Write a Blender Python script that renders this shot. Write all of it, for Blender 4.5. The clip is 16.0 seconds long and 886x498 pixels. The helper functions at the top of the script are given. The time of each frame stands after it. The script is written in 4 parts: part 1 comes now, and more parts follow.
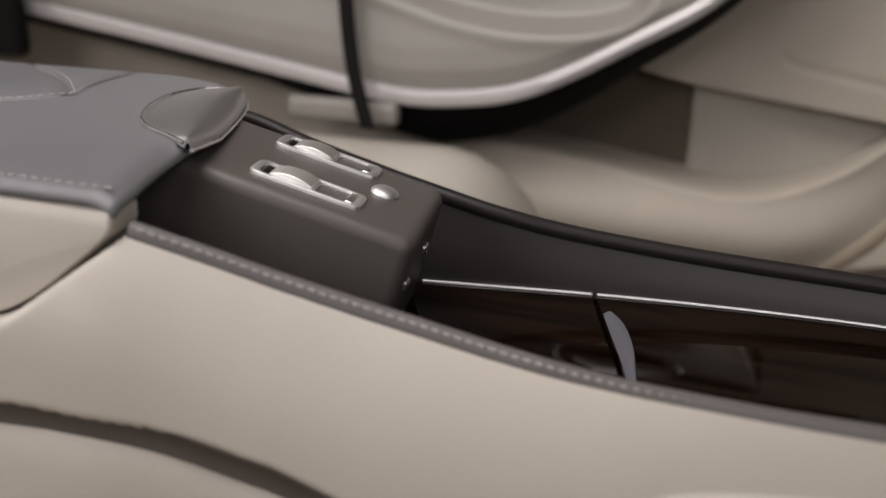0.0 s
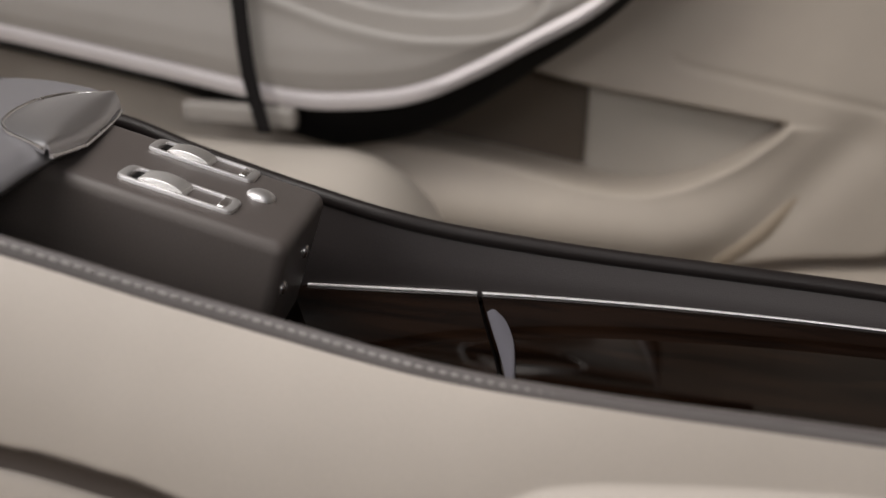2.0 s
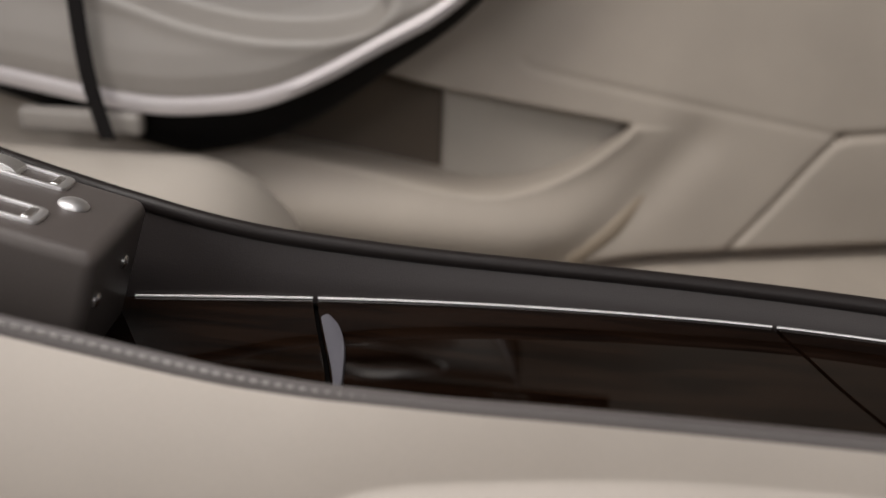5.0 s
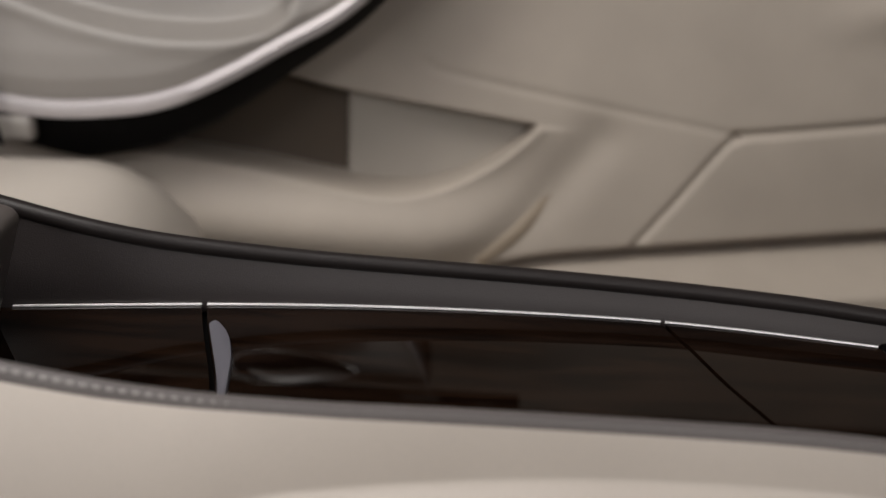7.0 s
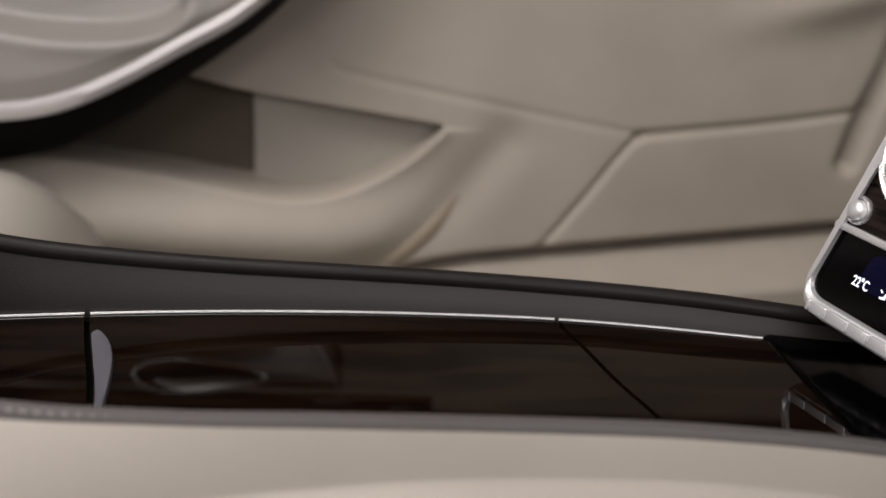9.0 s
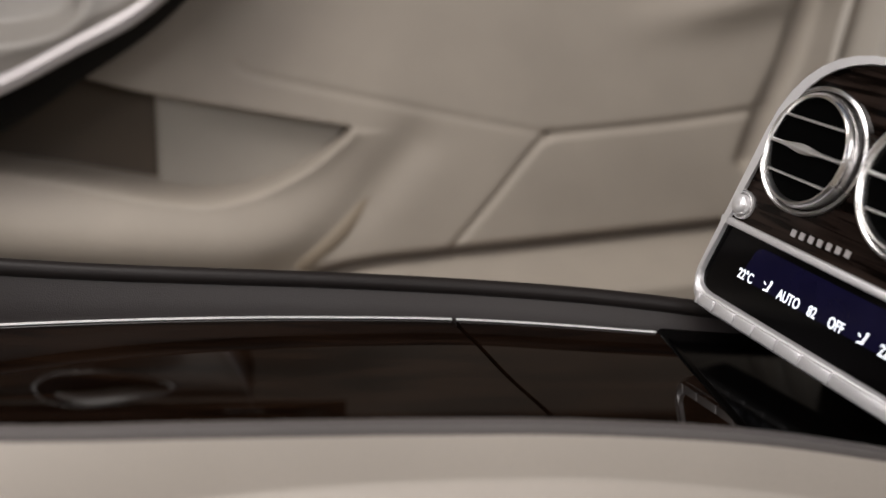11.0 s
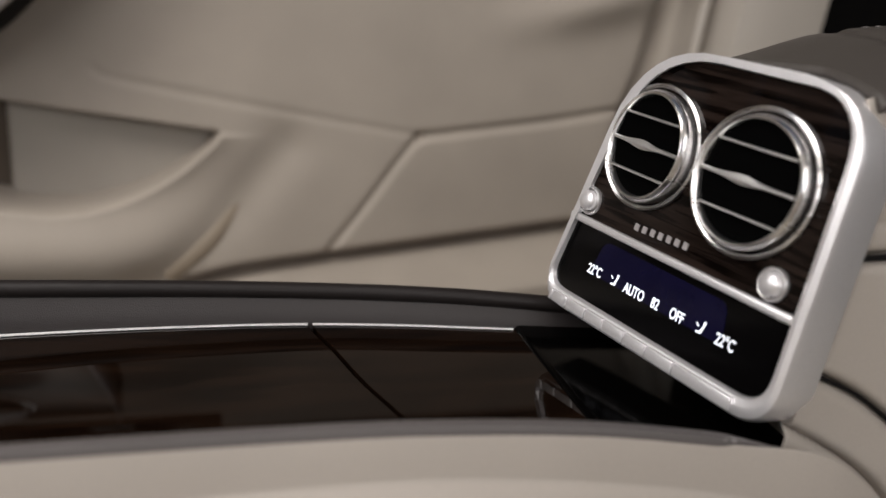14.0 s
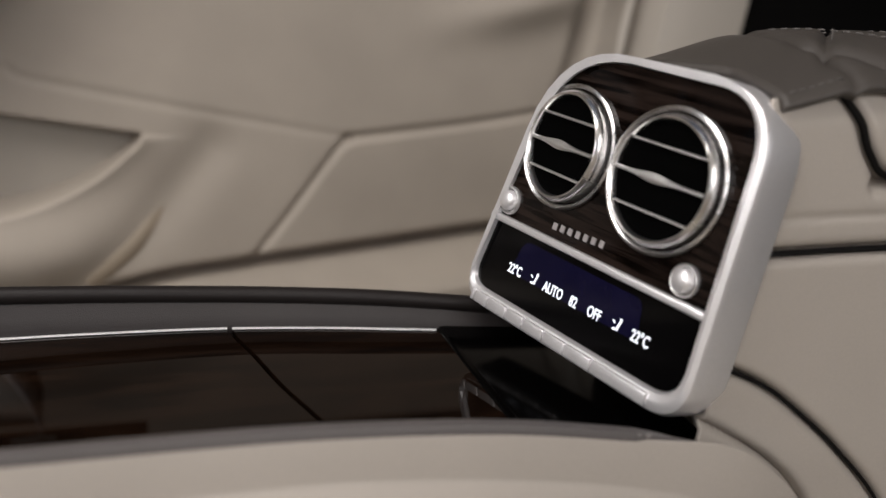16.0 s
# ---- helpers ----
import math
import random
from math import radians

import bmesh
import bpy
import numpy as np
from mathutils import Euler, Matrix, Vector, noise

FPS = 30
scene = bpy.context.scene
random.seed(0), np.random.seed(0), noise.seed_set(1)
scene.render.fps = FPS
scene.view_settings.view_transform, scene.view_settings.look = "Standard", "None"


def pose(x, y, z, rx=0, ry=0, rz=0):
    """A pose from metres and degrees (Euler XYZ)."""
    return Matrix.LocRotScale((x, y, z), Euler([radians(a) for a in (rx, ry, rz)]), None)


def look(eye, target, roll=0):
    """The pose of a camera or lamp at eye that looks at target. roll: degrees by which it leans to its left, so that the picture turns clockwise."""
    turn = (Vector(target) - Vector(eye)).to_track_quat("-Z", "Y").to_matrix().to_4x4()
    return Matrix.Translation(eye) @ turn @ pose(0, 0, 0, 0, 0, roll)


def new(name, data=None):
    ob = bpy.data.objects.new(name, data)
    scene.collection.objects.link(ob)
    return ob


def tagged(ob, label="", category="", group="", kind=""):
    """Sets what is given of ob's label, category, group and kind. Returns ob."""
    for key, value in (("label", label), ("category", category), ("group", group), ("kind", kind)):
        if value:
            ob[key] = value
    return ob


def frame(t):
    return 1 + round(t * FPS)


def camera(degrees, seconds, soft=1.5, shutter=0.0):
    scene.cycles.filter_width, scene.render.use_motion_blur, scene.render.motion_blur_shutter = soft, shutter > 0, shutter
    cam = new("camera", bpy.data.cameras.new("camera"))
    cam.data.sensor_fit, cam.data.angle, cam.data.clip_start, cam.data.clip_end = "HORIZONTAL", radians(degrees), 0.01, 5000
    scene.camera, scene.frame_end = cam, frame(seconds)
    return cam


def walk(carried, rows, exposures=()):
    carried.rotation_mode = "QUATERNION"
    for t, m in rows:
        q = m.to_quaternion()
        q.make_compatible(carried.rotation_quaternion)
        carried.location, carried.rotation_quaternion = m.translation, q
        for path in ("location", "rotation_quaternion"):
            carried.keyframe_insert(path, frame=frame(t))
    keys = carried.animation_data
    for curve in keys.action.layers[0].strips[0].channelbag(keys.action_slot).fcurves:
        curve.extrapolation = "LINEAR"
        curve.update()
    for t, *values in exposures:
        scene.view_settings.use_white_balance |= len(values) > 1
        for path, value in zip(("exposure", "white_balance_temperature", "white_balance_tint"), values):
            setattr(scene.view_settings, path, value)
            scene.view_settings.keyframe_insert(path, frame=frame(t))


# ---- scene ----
cam = camera(52.8, 16.0)
PATH = [
    (0, (0.2718, 0.0218, 0.6344), (-0.3413, 1.7859, -0.0816), 0.80),
    (0.5, (0.2783, 0.0241, 0.6340), (-0.2948, 1.8025, -0.0796), 0.82),
    (1, (0.2845, 0.0262, 0.6336), (-0.2480, 1.8182, -0.0774), 0.89),
    (1.5, (0.2903, 0.0282, 0.6332), (-0.2009, 1.8329, -0.0752), 1.00),
    (2, (0.2959, 0.0301, 0.6329), (-0.1536, 1.8466, -0.0729), 1.14),
    (2.5, (0.3014, 0.0318, 0.6327), (-0.1062, 1.8592, -0.0706), 1.29),
    (3, (0.3067, 0.0335, 0.6324), (-0.0588, 1.8708, -0.0681), 1.46),
    (3.5, (0.3118, 0.0350, 0.6322), (-0.0113, 1.8814, -0.0657), 1.65),
    (4, (0.3170, 0.0365, 0.6320), (0.0362, 1.8908, -0.0631), 1.84),
    (6.5, (0.3424, 0.0430, 0.6309), (0.2725, 1.9225, -0.0495), 2.74),
    (7, (0.3476, 0.0441, 0.6307), (0.3194, 1.9258, -0.0466), 2.90),
    (7.5, (0.3529, 0.0452, 0.6304), (0.3662, 1.9281, -0.0436), 3.05),
    (8, (0.3581, 0.0462, 0.6302), (0.4129, 1.9294, -0.0406), 3.18),
    (8.5, (0.3635, 0.0471, 0.6299), (0.4593, 1.9297, -0.0374), 3.31),
    (9, (0.3688, 0.0480, 0.6296), (0.5056, 1.9292, -0.0342), 3.43),
    (11.5, (0.3951, 0.0511, 0.6280), (0.7319, 1.9133, -0.0172), 3.89),
    (12, (0.4001, 0.0514, 0.6277), (0.7756, 1.9077, -0.0136), 3.97),
    (12.5, (0.4048, 0.0516, 0.6274), (0.8186, 1.9013, -0.0099), 4.06),
    (13, (0.4094, 0.0517, 0.6271), (0.8607, 1.8943, -0.0062), 4.15),
    (13.5, (0.4136, 0.0517, 0.6268), (0.9017, 1.8864, -0.0025), 4.24),
    (14, (0.4175, 0.0515, 0.6266), (0.9415, 1.8779, 0.0012), 4.35),
    (14.5, (0.4210, 0.0513, 0.6264), (0.9799, 1.8687, 0.0049), 4.47),
    (15, (0.4240, 0.0509, 0.6263), (1.0166, 1.8589, 0.0086), 4.60),
    (15.5, (0.4264, 0.0503, 0.6263), (1.0514, 1.8483, 0.0122), 4.75),
    (16, (0.4282, 0.0497, 0.6263), (1.0839, 1.8372, 0.0158), 4.92),
]
walk(cam, [(t, look(eye, target, roll)) for t, eye, target, roll in PATH])
cam.data.dof.use_dof = True
cam.data.dof.focus_distance = 0.53
cam.data.dof.aperture_fstop = 4.0

# ---- light ----
world = bpy.data.worlds.new("world")
scene.world = world
world.use_nodes = True
wn = world.node_tree.nodes
sky = wn.new("ShaderNodeTexSky")
sky.sky_type = "NISHITA"
sky.sun_disc = False
sky.sun_elevation, sky.sun_rotation = radians(48), radians(200)
world.node_tree.links.new(sky.outputs[0], wn["Background"].inputs[0])
wn["Background"].inputs[1].default_value = 0.02
scene.view_settings.exposure = 0.0

sun = new("sun", bpy.data.lights.new("sun", "SUN"))
sun.data.energy, sun.data.angle, sun.data.color = 0.8, radians(20), (1.0, 0.95, 0.88)
sun.matrix_world = look((-0.6, -1.0, 3.0), (0.4, 0.5, 0.4))


def window_light(name, eye, target, w, h, watts, colour):
    lamp = new(name, bpy.data.lights.new(name, "AREA"))
    lamp.data.shape, lamp.data.size, lamp.data.size_y = "RECTANGLE", w, h
    lamp.data.energy, lamp.data.color = watts, colour
    lamp.matrix_world = look(eye, target)
    return lamp


# sky light through the glass roof and through the open side behind the camera
window_light("roof_light", (-0.15, 0.26, 1.44), (-0.12, 0.38, 0.0), 0.9, 0.6, 10.5, (1.0, 0.948, 0.915))
window_light("side_window_light", (0.95, -0.62, 1.02), (0.80, 0.42, 0.50), 0.8, 0.5, 4.6, (1.0, 0.955, 0.93))
window_light("rear_side_window_light", (-0.42, -0.62, 1.05), (-0.05, 0.40, 0.46), 0.7, 0.5, 5.0, (1.0, 0.96, 0.945))
window_light("rear_window_light", (-1.2, 0.30, 1.12), (0.5, 0.45, 0.5), 1.1, 0.4, 5.5, (1.0, 0.96, 0.935))


# ---- materials ----
def material(name, colour, rough=0.5, metal=0.0, grain=0.12, grain_size=900.0, stain=0.1, stain_size=7.0, bump=0.15,
             bump_size=1400.0, coat=0.0, voronoi=False, spec=0.5, emit=0.0):
    """A surface with colour, fine grain, broad staining and relief."""
    m = bpy.data.materials.new(name)
    m.use_nodes = True
    nt, n = m.node_tree, m.node_tree.nodes
    b = n["Principled BSDF"]
    b.inputs["Metallic"].default_value = metal
    b.inputs["Roughness"].default_value = rough
    b.inputs["Specular IOR Level"].default_value = spec
    b.inputs["Coat Weight"].default_value = coat
    b.inputs["Coat Roughness"].default_value = 0.04
    co = n.new("ShaderNodeTexCoord")
    fine = n.new("ShaderNodeTexNoise")
    fine.inputs["Scale"].default_value, fine.inputs["Detail"].default_value = grain_size, 4
    broad = n.new("ShaderNodeTexNoise")
    broad.inputs["Scale"].default_value, broad.inputs["Detail"].default_value = stain_size, 5
    for tex in (fine, broad):
        nt.links.new(co.outputs["Object"], tex.inputs["Vector"])
    last = None
    for tex, amount in ((fine, grain), (broad, stain)):
        r = n.new("ShaderNodeMapRange")
        r.inputs[1].default_value, r.inputs[2].default_value = 0.3, 0.7
        r.inputs[3].default_value, r.inputs[4].default_value = 1 - amount, 1 + amount
        nt.links.new(tex.outputs["Fac"], r.inputs[0])
        if last is None:
            last = r.outputs[0]
        else:
            mul = n.new("ShaderNodeMath")
            mul.operation = "MULTIPLY"
            nt.links.new(last, mul.inputs[0])
            nt.links.new(r.outputs[0], mul.inputs[1])
            last = mul.outputs[0]
    vec = n.new("ShaderNodeVectorMath")
    vec.operation = "SCALE"
    vec.inputs[0].default_value = colour
    nt.links.new(last, vec.inputs["Scale"])
    nt.links.new(vec.outputs[0], b.inputs["Base Color"])
    rr = n.new("ShaderNodeMapRange")
    rr.inputs[1].default_value, rr.inputs[2].default_value = 0.3, 0.7
    rr.inputs[3].default_value, rr.inputs[4].default_value = rough * 0.88, min(1, rough * 1.12)
    nt.links.new(broad.outputs["Fac"], rr.inputs[0])
    nt.links.new(rr.outputs[0], b.inputs["Roughness"])
    if bump:
        bp = n.new("ShaderNodeBump")
        bp.inputs["Strength"].default_value, bp.inputs["Distance"].default_value = bump, 0.0006
        if voronoi:
            h = n.new("ShaderNodeTexVoronoi")
            h.inputs["Scale"].default_value = bump_size
            nt.links.new(co.outputs["Object"], h.inputs["Vector"])
            nt.links.new(h.outputs["Distance"], bp.inputs["Height"])
        else:
            h = n.new("ShaderNodeTexNoise")
            h.inputs["Scale"].default_value = bump_size
            nt.links.new(co.outputs["Object"], h.inputs["Vector"])
            nt.links.new(h.outputs["Fac"], bp.inputs["Height"])
        nt.links.new(bp.outputs[0], b.inputs["Normal"])
    if emit:
        b.inputs["Emission Color"].default_value = (*colour, 1)
        b.inputs["Emission Strength"].default_value = emit
    return m


def veneer(name, dark, light, axis_scale, rough=0.5, coat=0.45):
    """Lacquered wood: stretched, wavy grain under a clear coat."""
    m = bpy.data.materials.new(name)
    m.use_nodes = True
    nt, n = m.node_tree, m.node_tree.nodes
    b = n["Principled BSDF"]
    co = n.new("ShaderNodeTexCoord")
    mp = n.new("ShaderNodeMapping")
    mp.inputs["Scale"].default_value = axis_scale
    nt.links.new(co.outputs["Object"], mp.inputs["Vector"])
    w = n.new("ShaderNodeTexNoise")
    w.inputs["Scale"].default_value, w.inputs["Detail"].default_value, w.inputs["Distortion"].default_value = 1.0, 6, 0.8
    nt.links.new(mp.outputs[0], w.inputs["Vector"])
    ramp = n.new("ShaderNodeValToRGB")
    ramp.color_ramp.elements[0].position, ramp.color_ramp.elements[1].position = 0.38, 0.62
    ramp.color_ramp.elements[0].color, ramp.color_ramp.elements[1].color = (*dark, 1), (*light, 1)
    nt.links.new(w.outputs["Fac"], ramp.inputs[0])
    nt.links.new(ramp.outputs[0], b.inputs["Base Color"])
    b.inputs["Roughness"].default_value = rough
    b.inputs["Specular IOR Level"].default_value = 0.0
    b.inputs["Coat Weight"].default_value, b.inputs["Coat Roughness"].default_value = coat, 0.012
    b.inputs["Coat Tint"].default_value = (1.0, 0.93, 0.88, 1)
    return m


CREAM = material("cream_leather", (0.435, 0.394, 0.352), 0.45, spec=0.35, grain=0.03, stain=0.05, bump=0.12, bump_size=1500, voronoi=True)
CREAM_SEAT = material("cream_seat_leather", (0.48, 0.438, 0.39), 0.45, grain=0.03, stain=0.05, bump=0.1, voronoi=True)
DOORSKIN = material("door_leather", (0.41, 0.362, 0.312), 0.55, spec=0.3, grain=0.03, stain=0.07, bump=0.1, voronoi=True)
DOORTOP = material("door_armrest_leather", (0.235, 0.217, 0.200), 0.42, grain=0.03, stain=0.05, bump=0.1, voronoi=True)
# taupe base darkened to carry the map pocket's shade; also lines the far wall
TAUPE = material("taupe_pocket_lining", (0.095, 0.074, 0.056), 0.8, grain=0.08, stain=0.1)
INSERT = material("grey_pocket_insert", (0.36, 0.33, 0.29), 0.6, grain=0.04, stain=0.06)
GREY = material("grey_leather", (0.152, 0.148, 0.157), 0.40, grain=0.05, stain=0.06, bump=0.2, bump_size=1700, voronoi=True)
DARKGREY = material("dark_grey_leather", (0.0225, 0.0180, 0.0178), 0.46, spec=0.45, grain=0.06, stain=0.08, bump=0.2, voronoi=True)
PIPING = material("piping_leather", (0.016, 0.013, 0.0125), 0.42, spec=0.25, grain=0.06, bump=0.15, voronoi=True)
BOXSKIN = material("box_leather", (0.088, 0.076, 0.071), 0.40, spec=0.35, grain=0.05, stain=0.06, bump=0.2, voronoi=True)
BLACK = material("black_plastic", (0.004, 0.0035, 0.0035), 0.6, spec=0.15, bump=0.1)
FOOT = material("dull_black_plate", (0.0010, 0.0009, 0.0009), 0.10, spec=0.04, bump=0.05)
GLOSSBLACK = material("gloss_black", (0.002, 0.0018, 0.002), 0.10, spec=0.22, grain=0.0, bump=0.0)
BLACKHOLE = material("black_duct", (0.002, 0.002, 0.002), 0.9, bump=0.0, spec=0.0)
CHROME = material("chrome", (0.86, 0.85, 0.85), 0.27, 1.0, grain=0.02, stain=0.03, bump=0.0)
SATIN = material("satin_metal", (0.80, 0.79, 0.79), 0.46, 1.0, grain=0.04, stain=0.04, bump=0.05, bump_size=3000)
BRUSHED = material("brushed_trim", (0.52, 0.49, 0.495), 0.42, 0.45, grain=0.04, stain=0.04, bump=0.04)
SILVER = material("silver_paint", (0.93, 0.915, 0.93), 0.34, 0.66, grain=0.03, stain=0.03, bump=0.04, bump_size=3000)
# colour of the strip that paints the flank seam's shade
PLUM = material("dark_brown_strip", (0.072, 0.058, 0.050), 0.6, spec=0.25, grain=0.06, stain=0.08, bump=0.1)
LATCHMETAL = material("latch_metal", (0.60, 0.59, 0.60), 0.38, 1.0, grain=0.03, stain=0.04, bump=0.04)
TAN = material("tan_crease_fill", (0.32, 0.262, 0.20), 0.6, grain=0.06, stain=0.1)
DIMTHREAD = material("grey_thread", (0.105, 0.096, 0.090), 0.7, grain=0.1, bump=0.3, bump_size=4000)
THREAD = material("pale_thread", (0.29, 0.275, 0.265), 0.7, grain=0.1, bump=0.3, bump_size=4000)
WEBBING = material("black_webbing", (0.008, 0.007, 0.007), 0.85, spec=0.1, bump=0.3, bump_size=900)
WHEEL = material("bright_wheel_metal", (0.88, 0.87, 0.86), 0.45, 1.0, grain=0.05, stain=0.03, bump=0.1, bump_size=3000)
LIDGREY = material("warm_grey_leather", (0.112, 0.101, 0.099), 0.42, grain=0.05, stain=0.06, bump=0.2, bump_size=1700, voronoi=True)
LIDTOP = material("dark_quilted_leather", (0.066, 0.058, 0.052), 0.45, grain=0.05, stain=0.06, bump=0.2, bump_size=1700, voronoi=True)
GREYTAB = material("grey_plastic_tab", (0.125, 0.122, 0.142), 0.35, grain=0.03, bump=0.05)
WOOD = veneer("dark_veneer", (0.0036, 0.0019, 0.0012), (0.0110, 0.0058, 0.0035), (9, 60, 60), coat=0.40)
# grain stripes made paler to paint in the panel's streaky reflections
BURL = veneer("dark_striped_veneer", (0.0022, 0.0014, 0.0011), (0.021, 0.0145, 0.0122), (14, 210, 14))
CARPET = material("beige_carpet", (0.30, 0.27, 0.22), 0.95, grain=0.3, grain_size=600, bump=0.6, bump_size=700)
ROOFLINING = material("roof_lining", (0.55, 0.51, 0.45), 0.9, grain=0.06)
LIT = material("lit_characters", (0.85, 0.88, 0.95), 0.5, grain=0.0, stain=0.0, bump=0.0, emit=0.85)
LITBLUE = material("display_glow", (0.0035, 0.003, 0.0135), 0.1, grain=0.0, stain=0.3, stain_size=40, bump=0.0, spec=0.2, emit=0.5)


# ---- mesh helpers ----
def empty(name, m=None):
    ob = new(name)
    ob.empty_display_size = 0.02
    if m is not None:
        ob.matrix_world = m
    return ob


def part(name, bm, mat, parent=None, label="", smooth=True, local=None):
    """Link a bmesh as one mesh object under a thing; its vertices are in the parent's own space (local: a pose in it)."""
    bmesh.ops.recalc_face_normals(bm, faces=bm.faces)
    me = bpy.data.meshes.new(name)
    bm.to_mesh(me)
    bm.free()
    if smooth:
        me.polygons.foreach_set("use_smooth", [True] * len(me.polygons))
        me.set_sharp_from_angle(angle=radians(40))
    for mm in (mat if isinstance(mat, (list, tuple)) else [mat]):
        me.materials.append(mm)
    ob = new(name, me)
    if parent is not None:
        ob.parent = parent
    if local is not None:
        ob.matrix_basis = local
    if label:
        tagged(ob, label)
    return ob


def spline(pts, n):
    """n points along a smooth (Catmull-Rom) curve through pts."""
    p = np.array(pts, float)
    p = np.vstack([2 * p[0] - p[1], p, 2 * p[-1] - p[-2]])
    seg = len(p) - 3
    out = []
    for t in np.linspace(0, seg, n):
        i = min(int(t), seg - 1)
        f = t - i
        a, b, c, d = p[i:i + 4]
        out.append(0.5 * (2 * b + (c - a) * f + (2 * a - 5 * b + 4 * c - d) * f * f + (3 * b - a - 3 * c + d) * f ** 3))
    return np.array(out)


def lerp_curve(pts):
    """A function of x through (x, value) points, smoothed."""
    s = spline(pts, 12 * len(pts))
    return lambda x: np.interp(x, s[:, 0], s[:, 1])


def sheet(rows, thick=None, closed=False):
    """A surface through a grid of points [i][j]; closed joins the last j to the first."""
    bm = bmesh.new()
    vs = [[bm.verts.new(tuple(map(float, p))) for p in r] for r in rows]
    for a, b in zip(vs[:-1], vs[1:]):
        m = len(a)
        for j in range(m if closed else m - 1):
            k = (j + 1) % m
            bm.faces.new((a[j], a[k], b[k], b[j]))
    if closed:
        bm.faces.new(vs[0])
        bm.faces.new(vs[-1][::-1])
    if thick is not None:
        ret = bmesh.ops.extrude_face_region(bm, geom=list(bm.faces))
        for v in [g for g in ret["geom"] if isinstance(g, bmesh.types.BMVert)]:
            v.co += Vector(thick)
    return bm


def tube(path, radius, sides=10, flat=1.0, up=(0, 0, 1)):
    """A rounded bar along a path; radius may be one number or one per point."""
    path = [Vector(p) for p in path]
    rows = []
    for i, p in enumerate(path):
        d = (path[min(i + 1, len(path) - 1)] - path[max(i - 1, 0)]).normalized()
        s = d.cross(Vector(up))
        s = s.normalized() if s.length > 1e-6 else Vector((1, 0, 0))
        u = s.cross(d).normalized()
        r = radius[i] if hasattr(radius, "__len__") else radius
        rows.append([p + s * (r * math.cos(a)) + u * (r * flat * math.sin(a)) for a in [2 * math.pi * k / sides for k in range(sides)]])
    return sheet(rows, closed=True)


def rounded_box(sx, sy, sz, r, seg=3, centre=(0, 0, 0)):
    bm = bmesh.new()
    bmesh.ops.create_cube(bm, size=1)
    for v in bm.verts:
        v.co = Vector((v.co.x * sx, v.co.y * sy, v.co.z * sz)) + Vector(centre)
    bmesh.ops.bevel(bm, geom=list(bm.edges), offset=min(r, 0.49 * min(sx, sy, sz)), segments=seg, profile=0.5, affect="EDGES")
    return bm


def rounded_outline(bottom, top, v0, v1, r, n=9):
    """A quadrilateral with rounded corners, anticlockwise from lower left; bottom, top: (left, right); r: radii in that order."""
    corners = [((bottom[0], v0), r[0]), ((bottom[1], v0), r[1]), ((top[1], v1), r[2]), ((top[0], v1), r[3])]
    out = []
    for i, (c, rad) in enumerate(corners):
        c = np.array(c, float)
        a, b = np.array(corners[i - 1][0], float), np.array(corners[(i + 1) % 4][0], float)
        da, db = (a - c) / np.linalg.norm(a - c), (b - c) / np.linalg.norm(b - c)
        for f in np.linspace(0, 1, n):
            p0, p2 = c + da * rad, c + db * rad
            out.append((1 - f) ** 2 * p0 + 2 * f * (1 - f) * c + f * f * p2)
    return np.array(out)


def slab(outline, w0, w1, bevel=0.0):
    """A plate with a plane outline in (u, v), from w0 to w1, its front edge rounded."""
    o = np.array(outline)
    mid = o.mean(axis=0)
    rows = [[(*p, w0) for p in o], [(*p, w1 - bevel) for p in o]]
    if bevel:
        for a in (30, 60, 90):
            k = bevel * (1 - math.cos(radians(a)))
            q = [mid + (p - mid) * (1 - k / np.linalg.norm(p - mid)) for p in o]
            rows.append([(*p, w1 - bevel + bevel * math.sin(radians(a))) for p in q])
    return sheet(rows, closed=True)


def band(outer, inner, w0, w1, bevel=0.001):
    """A frame between two outlines with the same number of points, from w0 to w1, rounded in front."""
    o, i = np.array(outer), np.array(inner)
    d = (i - o) / np.linalg.norm(i - o, axis=1)[:, None]
    ring = [(o, w0), (o, w1 - bevel), (o + d * bevel * 0.3, w1 - bevel * 0.3), (o + d * bevel, w1), (i - d * bevel, w1),
            (i - d * bevel * 0.3, w1 - bevel * 0.3), (i, w1 - bevel), (i, w0)]
    bm = bmesh.new()
    vs = [[bm.verts.new((*p, w)) for p in pts] for pts, w in ring]
    for a, b in zip(vs, vs[1:] + vs[:1]):
        for j in range(len(o)):
            k = (j + 1) % len(o)
            bm.faces.new((a[j], a[k], b[k], b[j]))
    return bm


def lathe(profile, n=48, centre=(0, 0)):
    """A solid of turning about w: profile of (radius, w)."""
    rows = [[(centre[0] + r * math.cos(2 * math.pi * k / n), centre[1] + r * math.sin(2 * math.pi * k / n), w) for k in range(n)] for r, w in profile]
    bm = bmesh.new()
    vs = [[bm.verts.new(p) for p in r] for r in rows]
    for a, b in zip(vs[:-1], vs[1:]):
        for j in range(n):
            k = (j + 1) % n
            bm.faces.new((a[j], a[k], b[k], b[j]))
    if profile[0][0] > 0 and profile[-1] != profile[0]:
        bm.faces.new(vs[0])
        bm.faces.new(vs[-1][::-1])
    return bm


